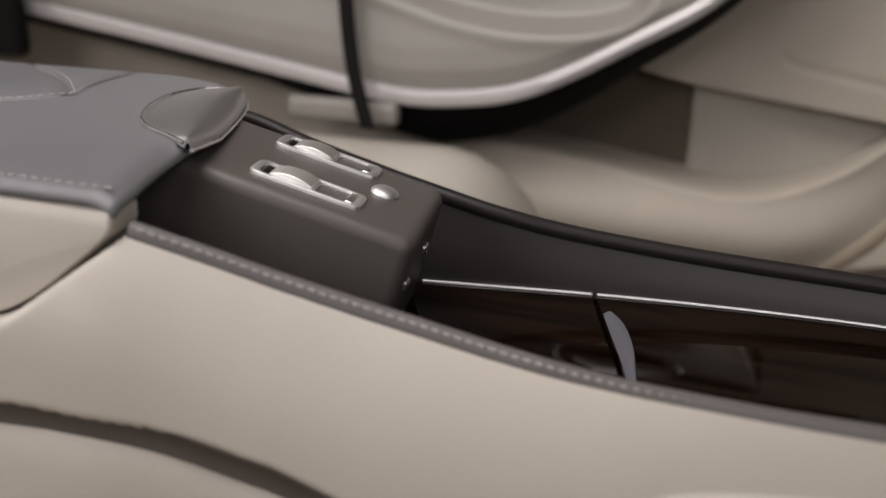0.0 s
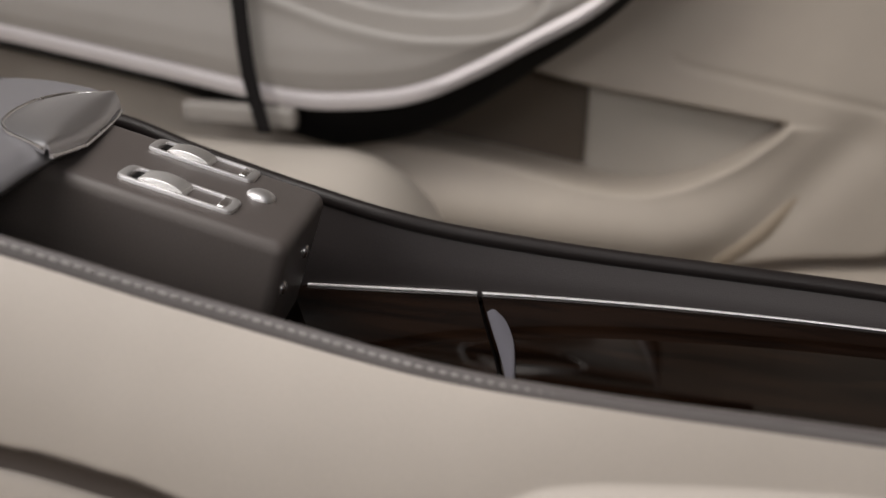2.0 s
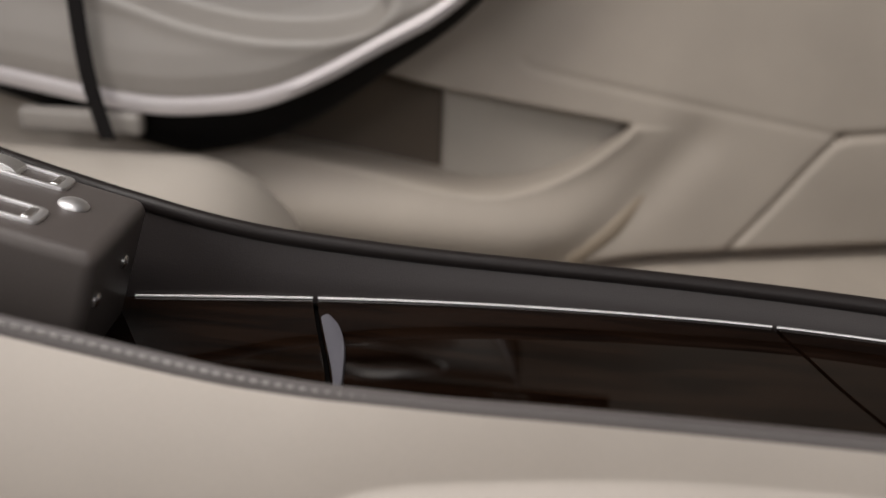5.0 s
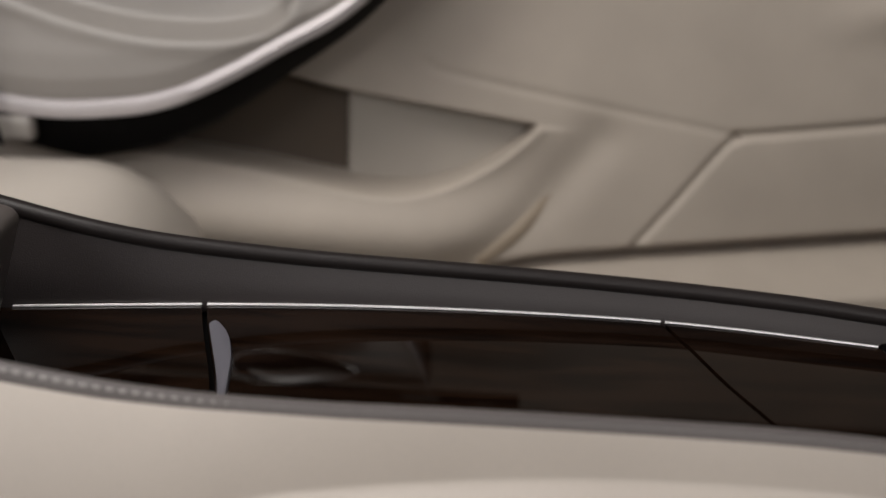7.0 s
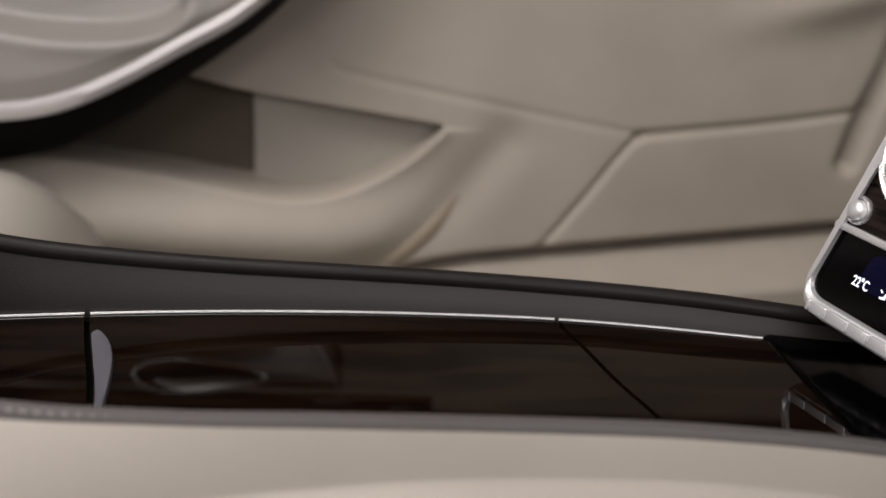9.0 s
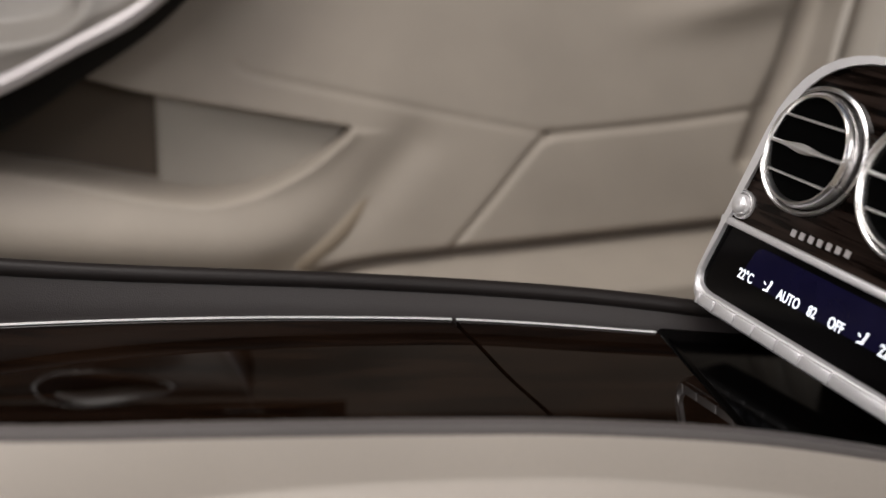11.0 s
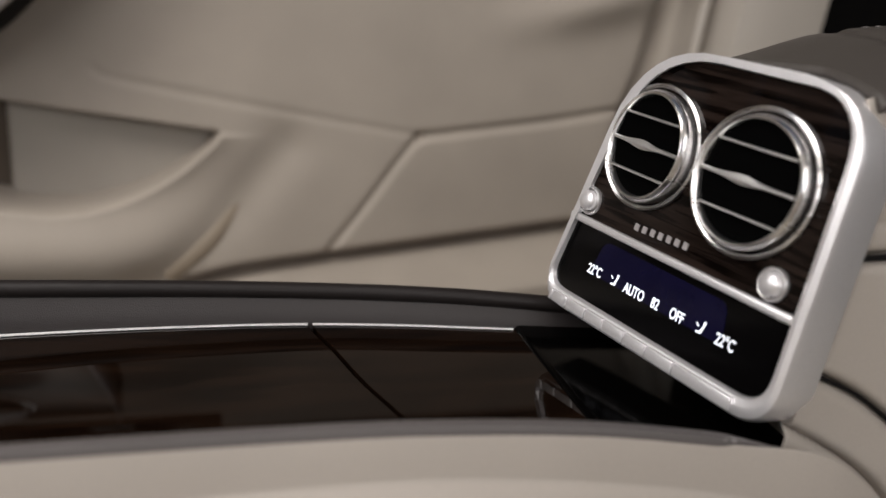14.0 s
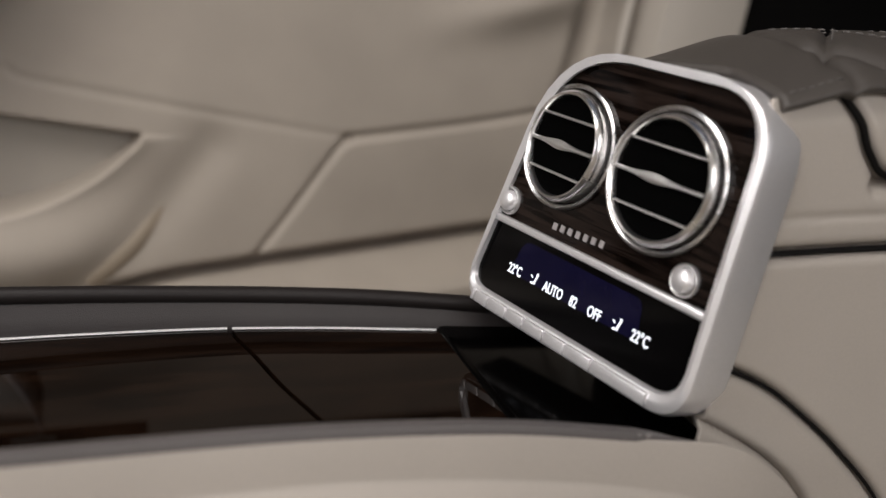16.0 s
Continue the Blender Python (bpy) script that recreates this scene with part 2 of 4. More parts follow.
def line_distance(X, Z, pts):
    """Distance of every grid point to a polyline."""
    best = np.full(X.shape, 9.0)
    for (x0, z0), (x1, z1) in zip(pts[:-1], pts[1:]):
        dx, dz = x1 - x0, z1 - z0
        f = np.clip(((X - x0) * dx + (Z - z0) * dz) / (dx * dx + dz * dz + 1e-12), 0, 1)
        best = np.minimum(best, np.hypot(X - x0 - f * dx, Z - z0 - f * dz))
    return best


def groove(X, Z, pts, width, depth, n=40):
    """A seam's valley: depth at the line, rounded shoulders."""
    d = line_distance(X, Z, spline(pts, n))
    return depth * np.exp(-(d / width) ** 2)


def step(e0, e1, x):
    t = np.clip((x - e0) / (e1 - e0), 0, 1)
    return t * t * (3 - 2 * t)


def inside(X, Z, poly):
    """Signed distance-like mask: negative inside a closed outline."""
    d = line_distance(X, Z, list(poly) + [poly[0]])
    odd = np.zeros(X.shape, bool)
    for (x0, z0), (x1, z1) in zip(poly, list(poly[1:]) + [poly[0]]):
        cross = (z0 > Z) != (z1 > Z)
        odd ^= cross & (X < (x1 - x0) * (Z - z0) / (z1 - z0 + 1e-12) + x0)
    return np.where(odd, -d, d)


def grid_mesh(X, Y, Z):
    """A fine sheet from three arrays of one shape."""
    h, w = X.shape
    idx = np.arange(h * w).reshape(h, w)
    faces = np.stack([idx[:-1, :-1], idx[:-1, 1:], idx[1:, 1:], idx[1:, :-1]], -1).reshape(-1, 4)
    me = bpy.data.meshes.new("sheet")
    me.from_pydata(np.stack([X, Y, Z], -1).reshape(-1, 3).tolist(), [], faces.tolist())
    return me


def grid_part(name, me, mat, parent, label="", thick=0.004):
    me.name = name
    me.polygons.foreach_set("use_smooth", [True] * len(me.polygons))
    me.materials.append(mat)
    ob = new(name, me)
    ob.parent = parent
    if thick:
        mod = ob.modifiers.new("thickness", "SOLIDIFY")
        mod.thickness, mod.offset = thick, 0.0
    if label:
        tagged(ob, label)
    return ob


def stitches(points, length, radius, gap, lift=(0, 0, 0)):
    """A row of short thread stitches along a curve, in one mesh."""
    p = np.array(points, float)
    s = np.concatenate([[0], np.cumsum(np.linalg.norm(np.diff(p, axis=0), axis=1))])
    at = lambda d: Vector([np.interp(d, s, p[:, k]) for k in range(3)]) + Vector(lift)
    bm = bmesh.new()
    d = 0.0
    while d + length < s[-1]:
        a, b = at(d), at(d + length)
        ax = (b - a).normalized()
        sd = ax.cross(Vector((0, 0, 1)))
        sd = sd.normalized() if sd.length > 1e-5 else Vector((0, 1, 0))
        u = sd.cross(ax)
        rows = []
        for f, k in ((0, 0.45), (0.2, 0.95), (0.5, 1.1), (0.8, 0.95), (1, 0.45)):
            c = a.lerp(b, f)
            rows.append([bm.verts.new(c + (sd * math.cos(q) + u * math.sin(q)) * radius * k) for q in [i * math.pi / 3 for i in range(6)]])
        for r0, r1 in zip(rows[:-1], rows[1:]):
            for j in range(6):
                bm.faces.new((r0[j], r0[(j + 1) % 6], r1[(j + 1) % 6], r1[j]))
        bm.faces.new(rows[0])
        bm.faces.new(rows[-1][::-1])
        d += length + gap
    return bm


# ---- cabin shell ----
def box_between(a, b):
    bm = bmesh.new()
    bmesh.ops.create_cube(bm, size=1)
    for v in bm.verts:
        v.co = Vector([a[k] + (v.co[k] + 0.5) * (b[k] - a[k]) for k in range(3)])
    return bm


def structure(name, bm, mat, label, category):
    return tagged(part(name, bm, mat, None, smooth=False), label, category, kind="structure")


structure("floor", box_between((-1.3, -0.75, -0.02), (1.9, 1.45, 0.0)), CARPET, "beige carpeted cabin floor", "floor")
# roof as four members round the glass opening
structure("ceiling", box_between((-1.3, -0.75, 1.46), (-0.62, 1.45, 1.50)), ROOFLINING, "pale fabric roof lining behind glass roof", "ceiling")
structure("ceiling", box_between((1.05, -0.75, 1.46), (1.9, 1.45, 1.50)), ROOFLINING, "pale fabric roof lining ahead of glass roof", "ceiling")
structure("ceiling", box_between((-0.62, -0.75, 1.46), (1.05, -0.08, 1.50)), ROOFLINING, "pale fabric roof lining beside glass roof", "ceiling")
structure("ceiling", box_between((-0.62, 0.9, 1.46), (1.05, 1.45, 1.50)), ROOFLINING, "pale fabric roof lining beside glass roof", "ceiling")
structure("wall_rear", box_between((-1.34, -0.75, 0.0), (-1.3, 1.45, 0.88)), CREAM_SEAT, "cream leather rear bulkhead below rear window", "wall")
structure("wall_rear", box_between((-1.34, -0.75, 1.36), (-1.3, 1.45, 1.46)), ROOFLINING, "pale roof edge above rear window", "wall")
structure("wall_near", box_between((-1.3, -0.79, 0.0), (1.9, -0.75, 0.76)), DOORSKIN, "beige leather lower side wall", "wall")
structure("wall_near", box_between((-1.3, -0.79, 1.28), (1.9, -0.75, 1.46)), ROOFLINING, "pale roof rail above side window", "wall")
structure("wall_far", box_between((-1.3, 1.30, 0.0), (1.9, 1.34, 0.74)), TAUPE, "taupe lining behind far door", "wall")
# unseen wall where side windows would be, brown to brighten the chrome's reflections
structure("wall_far", box_between((-1.3, 1.30, 0.74), (1.9, 1.34, 1.46)), TAUPE, "unseen dark brown upper wall added as fill", "wall")
structure("wall_front", box_between((1.9, -0.75, 0.0), (1.94, 1.45, 1.46)), BLACK, "dark front end of cabin", "wall")

# ---- far door ----
door = tagged(empty("door_1"), "beige leather rear door with map pocket and metal trim", "car door", kind="structure")


def door_skin():
    xs, zs = np.arange(-0.95, 1.07, 0.003), np.arange(0.10, 0.80, 0.0026)
    X, Z = np.meshgrid(xs, zs)
    Y = 1.15 + 0.02 * (Z - 0.3) + 0.0 * X
    # swelling under the pocket and the broad fold beside it
    Y = Y - 0.046 * np.exp(-((Z - 0.262) / 0.06) ** 2) * step(0.50, 0.28, X)
    Y = Y + groove(X, Z, [(0.52, 0.385), (0.485, 0.34), (0.43, 0.27), (0.36, 0.215)], 0.030, 0.009)
    # map pocket
    pocket = spline([(-0.20, 0.36), (-0.04, 0.348), (0.085, 0.334), (0.20, 0.316), (0.268, 0.312), (0.33, 0.325), (0.385, 0.352), (0.425, 0.385), (0.437, 0.398)], 60)
    top = spline([(0.437, 0.400), (0.32, 0.415), (0.20, 0.431), (0.12, 0.448), (0.02, 0.47), (-0.2, 0.50)], 40)
    poly = [tuple(p) for p in np.vstack([pocket, top])]
    m = inside(X, Z, poly)
    Y = Y - 0.012 * np.exp(-np.clip(m, 0, 1) / 0.018) * (m > 0) * (Z < 0.40)
    Y = Y + 0.085 * step(0.005, -0.007, m)
    # seams
    Y = Y + groove(X, Z, [(0.30, 0.475), (0.332, 0.462), (0.545, 0.426), (0.695, 0.403)], 0.005, 0.0018)
    Y = Y + groove(X, Z, [(0.69, 0.402), (0.72, 0.406), (0.871, 0.427), (0.99, 0.449)], 0.0055, 0.006)
    Y = Y + groove(X, Z, [(0.695, 0.402), (0.676, 0.385), (0.62, 0.305), (0.567, 0.234)], 0.005, 0.005)
    Y = Y + groove(X, Z, [(0.40, 0.205), (0.458, 0.218), (0.568, 0.233), (0.904, 0.276), (1.06, 0.296)], 0.009, 0.04)
    # panel below the lower seam stands proud, as does the lower field ahead of the slanting seam
    low = np.interp(X, [0.40, 0.568, 0.904, 1.06], [0.205, 0.233, 0.276, 0.296])
    Y = Y - 0.07 * step(0.006, 0.05, low - Z) * step(0.30, 0.42, X)
    # shallow dish high up
    Y = Y - 0.02 * np.exp(-(((X - 0.93) / 0.10) ** 2 + ((Z - 0.585 - 0.25 * (X - 0.93)) / 0.03) ** 2))
    Y = Y + groove(X, Z, [(1.03, 0.74), (1.012, 0.59), (1.003, 0.51), (0.985, 0.45), (0.97, 0.38)], 0.012, 0.03)
    return grid_mesh(X, Y, Z)


grid_part("door_panel", door_skin(), DOORSKIN, door, thick=0)
# the deep pocket's shade is put into this lining's dark colour
part("pocket_lining", box_between((-0.30, 1.205, 0.26), (0.205, 1.215, 0.50)), TAUPE, door, "taupe pocket lining darkened with painted shade", smooth=False)
bm = rounded_box(0.27, 0.05, 0.20, 0.008, centre=(0.333, 1.215, 0.37))
part("pocket_insert", bm, INSERT, door, "smooth grey plastic insert in the pocket")

# added tan tube gives the fold a brown tone; the door has no such part
part("crease_tan_tube", tube([(x, 1.150 - 0.046 * math.exp(-((z - 0.262) / 0.06) ** 2) * float(step(0.50, 0.28, x)) + 0.0222, z) for x, z in spline([(0.515, 0.378), (0.480, 0.335), (0.43, 0.27), (0.375, 0.225)], 24)],
                            [0.004 + 0.014 * float(step(0, 17, k)) for k in range(24)], 12), TAN, door, "added tan tube that browns the crease in the door leather")
# armrest over the door, with the bright trim strip along its lower edge
EDGE = spline([(-0.95, 0.520), (-0.687, 0.483), (-0.476, 0.453), (-0.306, 0.427), (-0.149, 0.404), (-0.053, 0.408), (0.013, 0.422),
               (0.079, 0.452), (0.143, 0.489), (0.206, 0.526), (0.255, 0.570), (0.291, 0.622), (0.314, 0.665), (0.324, 0.700)], 110)
DZ = np.concatenate([np.linspace(-0.002, 0.03, 7), np.linspace(0.036, 0.36, 70)])
AX, AD = np.meshgrid(EDGE[:, 0], DZ)
AZ = np.meshgrid(EDGE[:, 1], DZ)[0] + AD * np.minimum(1.0, (0.728 - np.meshgrid(EDGE[:, 1], DZ)[0]) / 0.36)
AY = np.interp(AD, [-0.002, 0.0, 0.022, 0.028, 0.05, 0.08, 0.12, 0.20, 0.36], [1.075, 1.050, 1.050, 1.047, 1.044, 1.047, 1.055, 1.064, 1.085])
bowl = [tuple(p) for p in spline([(-0.42, 0.70), (-0.30, 0.585), (-0.16, 0.530), (-0.07, 0.506), (0.013, 0.497), (0.09, 0.502), (0.140, 0.520), (0.160, 0.555), (0.165, 0.62), (0.10, 0.70), (-0.15, 0.74)], 60)]
m = inside(AX, AZ, bowl)
AY = AY + 0.028 * step(0.006, -0.022, m) - 0.004 * np.exp(-(m / 0.012) ** 2)
grid_part("door_armrest", grid_mesh(AX, AY, AZ), DOORTOP, door, "soft pale leather armrest with recessed pull", thick=0.003)
# dark veneer along the top of the door
wx, wz = np.meshgrid(np.linspace(-0.80, 0.44, 90), np.linspace(0.724, 0.80, 20))
wy = np.interp(wz, [0.724, 0.732, 0.76, 0.80], [1.064, 1.056, 1.054, 1.062]) + 0.0 * wx
grid_part("wood_trim", grid_mesh(wx, wy, wz), WOOD, door, "dark veneer trim along the door top", thick=0.003)
# added chrome bars stand in for two glints along the veneer
for x0, x1, z in ((0.290, 0.338, 0.730), (0.386, 0.410, 0.736)):
    part("glint_bar", tube([(x, 1.0535, z) for x in np.linspace(x0, x1, 8)], 0.0018, 8), CHROME, door, "short chrome bar added as a glint on the veneer")
rows = []
for x, z in EDGE:
    rows.append([(x, y, z + dz) for y, dz in ((1.047, 0.0), (1.041, 0.002), (1.038, 0.011), (1.041, 0.020), (1.047, 0.022))])
part("trim_strip", sheet(rows, (0, 0.006, 0)), BRUSHED, door, "satin metal trim strip")
# black sheet hung below the trim to paint the shade under the armrest
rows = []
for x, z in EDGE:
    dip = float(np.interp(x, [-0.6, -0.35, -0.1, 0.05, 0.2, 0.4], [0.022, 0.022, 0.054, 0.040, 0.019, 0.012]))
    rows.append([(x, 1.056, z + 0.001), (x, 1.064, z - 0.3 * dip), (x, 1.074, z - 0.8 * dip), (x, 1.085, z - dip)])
part("armrest_shade_sheet", sheet(rows, (0, 0.01, 0)), BLACK, door, "black sheet painting the shade under the armrest")
# small bright pull tip under the armrest's hollow
part("pull_tip", rounded_box(0.034, 0.010, 0.012, 0.004, centre=(0, 0, 0)), SATIN, door, "small bright metal pull tip", local=pose(0.150, 1.048, 0.566, 0, -30, 0))

# door release in a leaf-shaped cup, high on the door
t = np.linspace(0, 2 * np.pi, 41)[:-1]
cup = np.array([(0.080 * math.cos(a), 0.022 * math.sin(a) * (1 - 0.35 * math.cos(a))) for a in t])
CUP = Matrix.Translation((0.152, 1.050, 0.693)) @ Matrix(((1, 0, 0), (0, 0, -1), (0, 1, 0))).to_4x4()
release = part("release_cup", slab(cup, -0.002, 0.004, 0.001), BLACK, door, "dark cup of the door release", local=CUP)
part("cup_rim", tube([(p[0], p[1], 0.005) for p in np.vstack([cup, cup[:1]])], 0.0022, 8), CHROME, release, "chrome rim")
part("lever", tube(spline([(-0.055, 0.006, 0.006), (-0.02, 0.008, 0.014), (0.03, 0.002, 0.016), (0.070, 0.004, 0.006)], 20), [0.003 + 0.006 * math.sin(math.pi * k / 19) for k in range(20)], 12), WHEEL, release, "satin metal lever")

# pillar and dark opening ahead of the door
pillar = tagged(empty("pillar"), "beige trimmed door pillar", "pillar", kind="structure")
rows = []
for z in np.linspace(0.10, 0.95, 18):
    lean = 0.10 * (z - 0.45)
    rows.append([(x + lean, y, z) for x, y in ((1.02, 1.19), (1.035, 1.165), (1.06, 1.15), (1.075, 1.165), (1.082, 1.19), (1.085, 1.165), (1.10, 1.13), (1.13, 1.12), (1.22, 1.12), (1.232, 1.135), (1.236, 1.19))])
part("pillar_trim", sheet(rows, (0, 0.01, 0)), CREAM_SEAT, pillar)
# solid black panel in place of the unlit space past the pillar
part("opening", box_between((1.238, 1.16, 0.10), (1.9, 1.18, 0.95)), BLACK, pillar, "black panel standing in for the dark beyond the pillar", smooth=False)

# ---- far rear seat ----
seat = tagged(empty("rear_seat"), "cream leather rear seat cushion beside the console", "car seat")
rows = []
for a in np.linspace(0, 1, 40):
    x = -1.25 + 1.322 * a
    top = 0.374 + 0.02 * max(0.0, -0.22 - x) + 0.012 * math.sin(8 * x) * 0.3
    end = max(0.02, math.sqrt(max(0.0, 1 - max(0.0, (x + 0.075) / 0.148) ** 2)))
    rows.append([(x, y, 0.12 + (top * k - 0.12) * (0.35 + 0.65 * end)) for y, k in ((0.63, 0.4), (0.632, 0.70), (0.645, 0.80), (0.68, 0.86), (0.76, 0.90), (0.84, 0.945), (0.91, 0.985), (0.965, 1.0), (1.01, 0.985), (1.035, 0.93), (1.04, 0.8), (1.04, 0.4))])
part("cushion", sheet(rows, (0, 0, -0.02)), CREAM_SEAT, seat)
part("base", box_between((-1.25, 0.64, 0.0), (0.02, 1.03, 0.24)), DARKGREY, seat, smooth=False)

buckle = tagged(empty("belt_buckle"), "pale plastic belt guide at the seat's edge", "belt guide")
part("guide", rounded_box(0.155, 0.022, 0.030, 0.008, centre=(-0.222, 1.046, 0.390)), DOORTOP, buckle)
belt = tagged(empty("seat_belt"), "black woven seat belt hanging to the seat", "seat belt")
rows = []
for p in spline([(-0.235, 1.05, 0.95), (-0.218, 1.04, 0.70), (-0.205, 1.025, 0.53), (-0.190, 1.01, 0.448), (-0.166, 0.995, 0.382)], 24):
    x, y, z = p
    rows.append([(x - 0.0095, y, z), (x - 0.004, y - 0.001, z), (x + 0.004, y - 0.001, z), (x + 0.0095, y, z)])
part("strap", sheet(rows, (0, 0.0025, 0)), WEBBING, belt)

# dark rear corner of the door opening
corner = tagged(empty("rear_pillar"), "black rear edge of the door opening", "pillar", kind="structure")
part("pillar_cover", rounded_box(0.40, 0.03, 0.58, 0.02, centre=(-0.884, 1.012, 0.722)), BLACK, corner)

# ---- rear console ----
console = tagged(empty("centre_console"), "rear centre console with veneer tray and stitched leather rims", "car console")
near_z = lerp_curve([(-0.30, 0.5125), (-0.20, 0.5125), (-0.13, 0.512), (-0.09, 0.512), (-0.055, 0.511), (-0.0221, 0.5088), (0.0118, 0.5013), (0.0478, 0.4883), (0.0805, 0.4766), (0.1323, 0.4618), (0.21, 0.4465), (0.282, 0.4430), (0.35, 0.4435),
                     (0.44, 0.4435), (0.508, 0.4420), (0.584, 0.436), (0.66, 0.4235), (0.704, 0.415), (0.733, 0.397), (0.756, 0.373), (0.78, 0.33)])
far_z = lerp_curve([(-0.30, 0.500), (-0.21, 0.498), (-0.14, 0.495), (-0.083, 0.492), (-0.024, 0.4774), (0.042, 0.467), (0.075, 0.461), (0.12, 0.4505), (0.165, 0.4405), (0.222, 0.433), (0.2755, 0.4283),
                    (0.35, 0.4246), (0.42, 0.4222), (0.50, 0.4200), (0.566, 0.4194), (0.612, 0.4182), (0.647, 0.4167), (0.684, 0.4135), (0.71, 0.411)])
far_y = lerp_curve([(-0.30, 0.59), (-0.21, 0.59), (-0.14, 0.59), (-0.083, 0.59), (-0.024, 0.583), (0.042, 0.5665), (0.075, 0.562), (0.12, 0.5633), (0.165, 0.5719), (0.222, 0.5806), (0.2755, 0.5865), (0.35, 0.5911),
                    (0.42, 0.592), (0.50, 0.5882), (0.566, 0.578), (0.612, 0.5689), (0.647, 0.5616), (0.684, 0.556), (0.71, 0.553)])
edge_y = lerp_curve([(-0.30, 0.52), (0.0, 0.533), (0.079, 0.545), (0.186, 0.563), (0.27, 0.573), (0.348, 0.578), (0.42, 0.579), (0.48, 0.577), (0.54, 0.570), (0.597, 0.560), (0.68, 0.545)])
near_y = lerp_curve([(-0.30, 0.329), (-0.20, 0.329), (-0.13, 0.3295), (-0.09, 0.330), (-0.055, 0.3305), (-0.0221, 0.331), (0.0118, 0.334), (0.0478, 0.345), (0.0805, 0.354), (0.1323, 0.3645), (0.21, 0.37), (0.30, 0.370), (0.80, 0.370)])
TRAY_Z = 0.397


def near_side():
    """The cream flank towards the camera: bows out below the rim, with a ledge and seams."""
    xs, vs = np.arange(-0.30, 0.7761, 0.0025), np.linspace(0, 1, 250) ** 1.15
    X, V = np.meshgrid(xs, vs)
    top = near_z(X) - 0.007 + 0.0032 * step(0.12, 0.30, X)
    Z = top - V * (top - 0.08)
    drop = top - Z
    rear = 1 - step(0.0, 0.22, X)
    Y = near_y(X) - 0.003 - (0.042 - 0.026 * step(0.08, 0.36, X) - 0.4 * (0.37 - near_y(X)) + 0.012 * (1 - step(0.12, 0.34, X))) * (1 - np.exp(-drop / (0.045 - 0.02 * rear))) - 0.02 * step(0.06, 0.3, drop)
    ledge = spline([(0.232, 0.34), (0.243, 0.392), (0.257, 0.405), (0.277, 0.4106), (0.305, 0.414), (0.397, 0.4225), (0.49, 0.4235), (0.55, 0.419), (0.61, 0.4105), (0.655, 0.401), (0.686, 0.3915), (0.72, 0.375)], 90)
    lz = np.interp(X, ledge[:, 0], ledge[:, 1], left=0.1, right=0.36) - 0.006
    Y = Y - 0.011 * step(0.003, -0.009, Z - lz) * step(0.230, 0.258, X)
    # the upper field overhangs a curved lower panel
    seam = spline([(-0.30, 0.378), (-0.20, 0.399), (-0.11, 0.414), (-0.036, 0.4200), (-0.004, 0.4205), (0.040, 0.4165), (0.078, 0.4055), (0.104, 0.3955), (0.165, 0.362), (0.23, 0.30)], 70)
    below = np.interp(X, seam[:, 0], seam[:, 1]) - Z
    Y = Y + 0.026 * step(-0.002, 0.002, below) * np.exp(-np.clip(below, 0, 1) / 0.008) * step(0.23, 0.19, X)
    # pocket behind the armrest's rounded front, leaving a narrow parting gap
    gap = [tuple(p) for p in spline([(0.0165, 0.530), (0.0160, 0.506), (0.0125, 0.496), (0.000, 0.4835), (-0.026, 0.463), (-0.046, 0.4525), (-0.075, 0.4455), (-0.12, 0.4415), (-0.20, 0.4395), (-0.32, 0.4395)], 60)]
    m = inside(X, Z, gap + [(-0.32, 0.530)])
    Y = Y + 0.045 * step(0.0015, -0.002, m)
    Z = Z - 0.06 * step(0.0005, -0.004, m) * step(0.44, 0.50, Z)
    # dark brown strip across the undercut, painting its shade
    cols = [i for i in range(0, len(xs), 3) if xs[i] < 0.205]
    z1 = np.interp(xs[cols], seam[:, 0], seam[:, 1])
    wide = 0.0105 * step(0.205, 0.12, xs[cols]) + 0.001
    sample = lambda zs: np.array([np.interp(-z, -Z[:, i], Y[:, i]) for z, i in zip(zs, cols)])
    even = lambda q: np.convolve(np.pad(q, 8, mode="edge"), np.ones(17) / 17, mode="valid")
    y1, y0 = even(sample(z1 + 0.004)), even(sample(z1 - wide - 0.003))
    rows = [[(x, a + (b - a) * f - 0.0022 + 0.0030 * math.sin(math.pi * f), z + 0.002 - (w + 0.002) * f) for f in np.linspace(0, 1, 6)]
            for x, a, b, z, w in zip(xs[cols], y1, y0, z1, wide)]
    part("seam_shade_strip", sheet(rows, (0, 0.002, 0)), PLUM, console, "dark brown strip painting the shade in the seam")
    return grid_mesh(X, Y, Z)


grid_part("side_panel", near_side(), CREAM, console, "cream leather flank with a curved seam", thick=0.003)

xs = np.linspace(0.0145, 0.694, 150)
rim = [(x, float(near_y(x)), float(near_z(x)) - 0.006) for x in xs]
rows = []
for x, y, z in rim:
    k = 1 - 0.9 * float(step(0.645, 0.694, x))
    s = float(step(0.12, 0.30, x))
    rows.append([(x, y + dy * k, z + dz * k) for dy, dz in ((-0.0050, -0.0040 + 0.0036 * s), (-0.0052 + 0.0004 * s, 0.0005 + 0.0024 * s), (-0.0036, 0.0042 + 0.0008 * s), (-0.0008, 0.0058), (0.0018, 0.0054), (0.0036, 0.003), (0.0042, -0.002), (0.006, -0.048), (0.002, -0.048), (0.0, -0.006))])
near_rim = part("rim", sheet(rows, closed=True), LIDGREY, console, "grey leather rim with pale stitching")
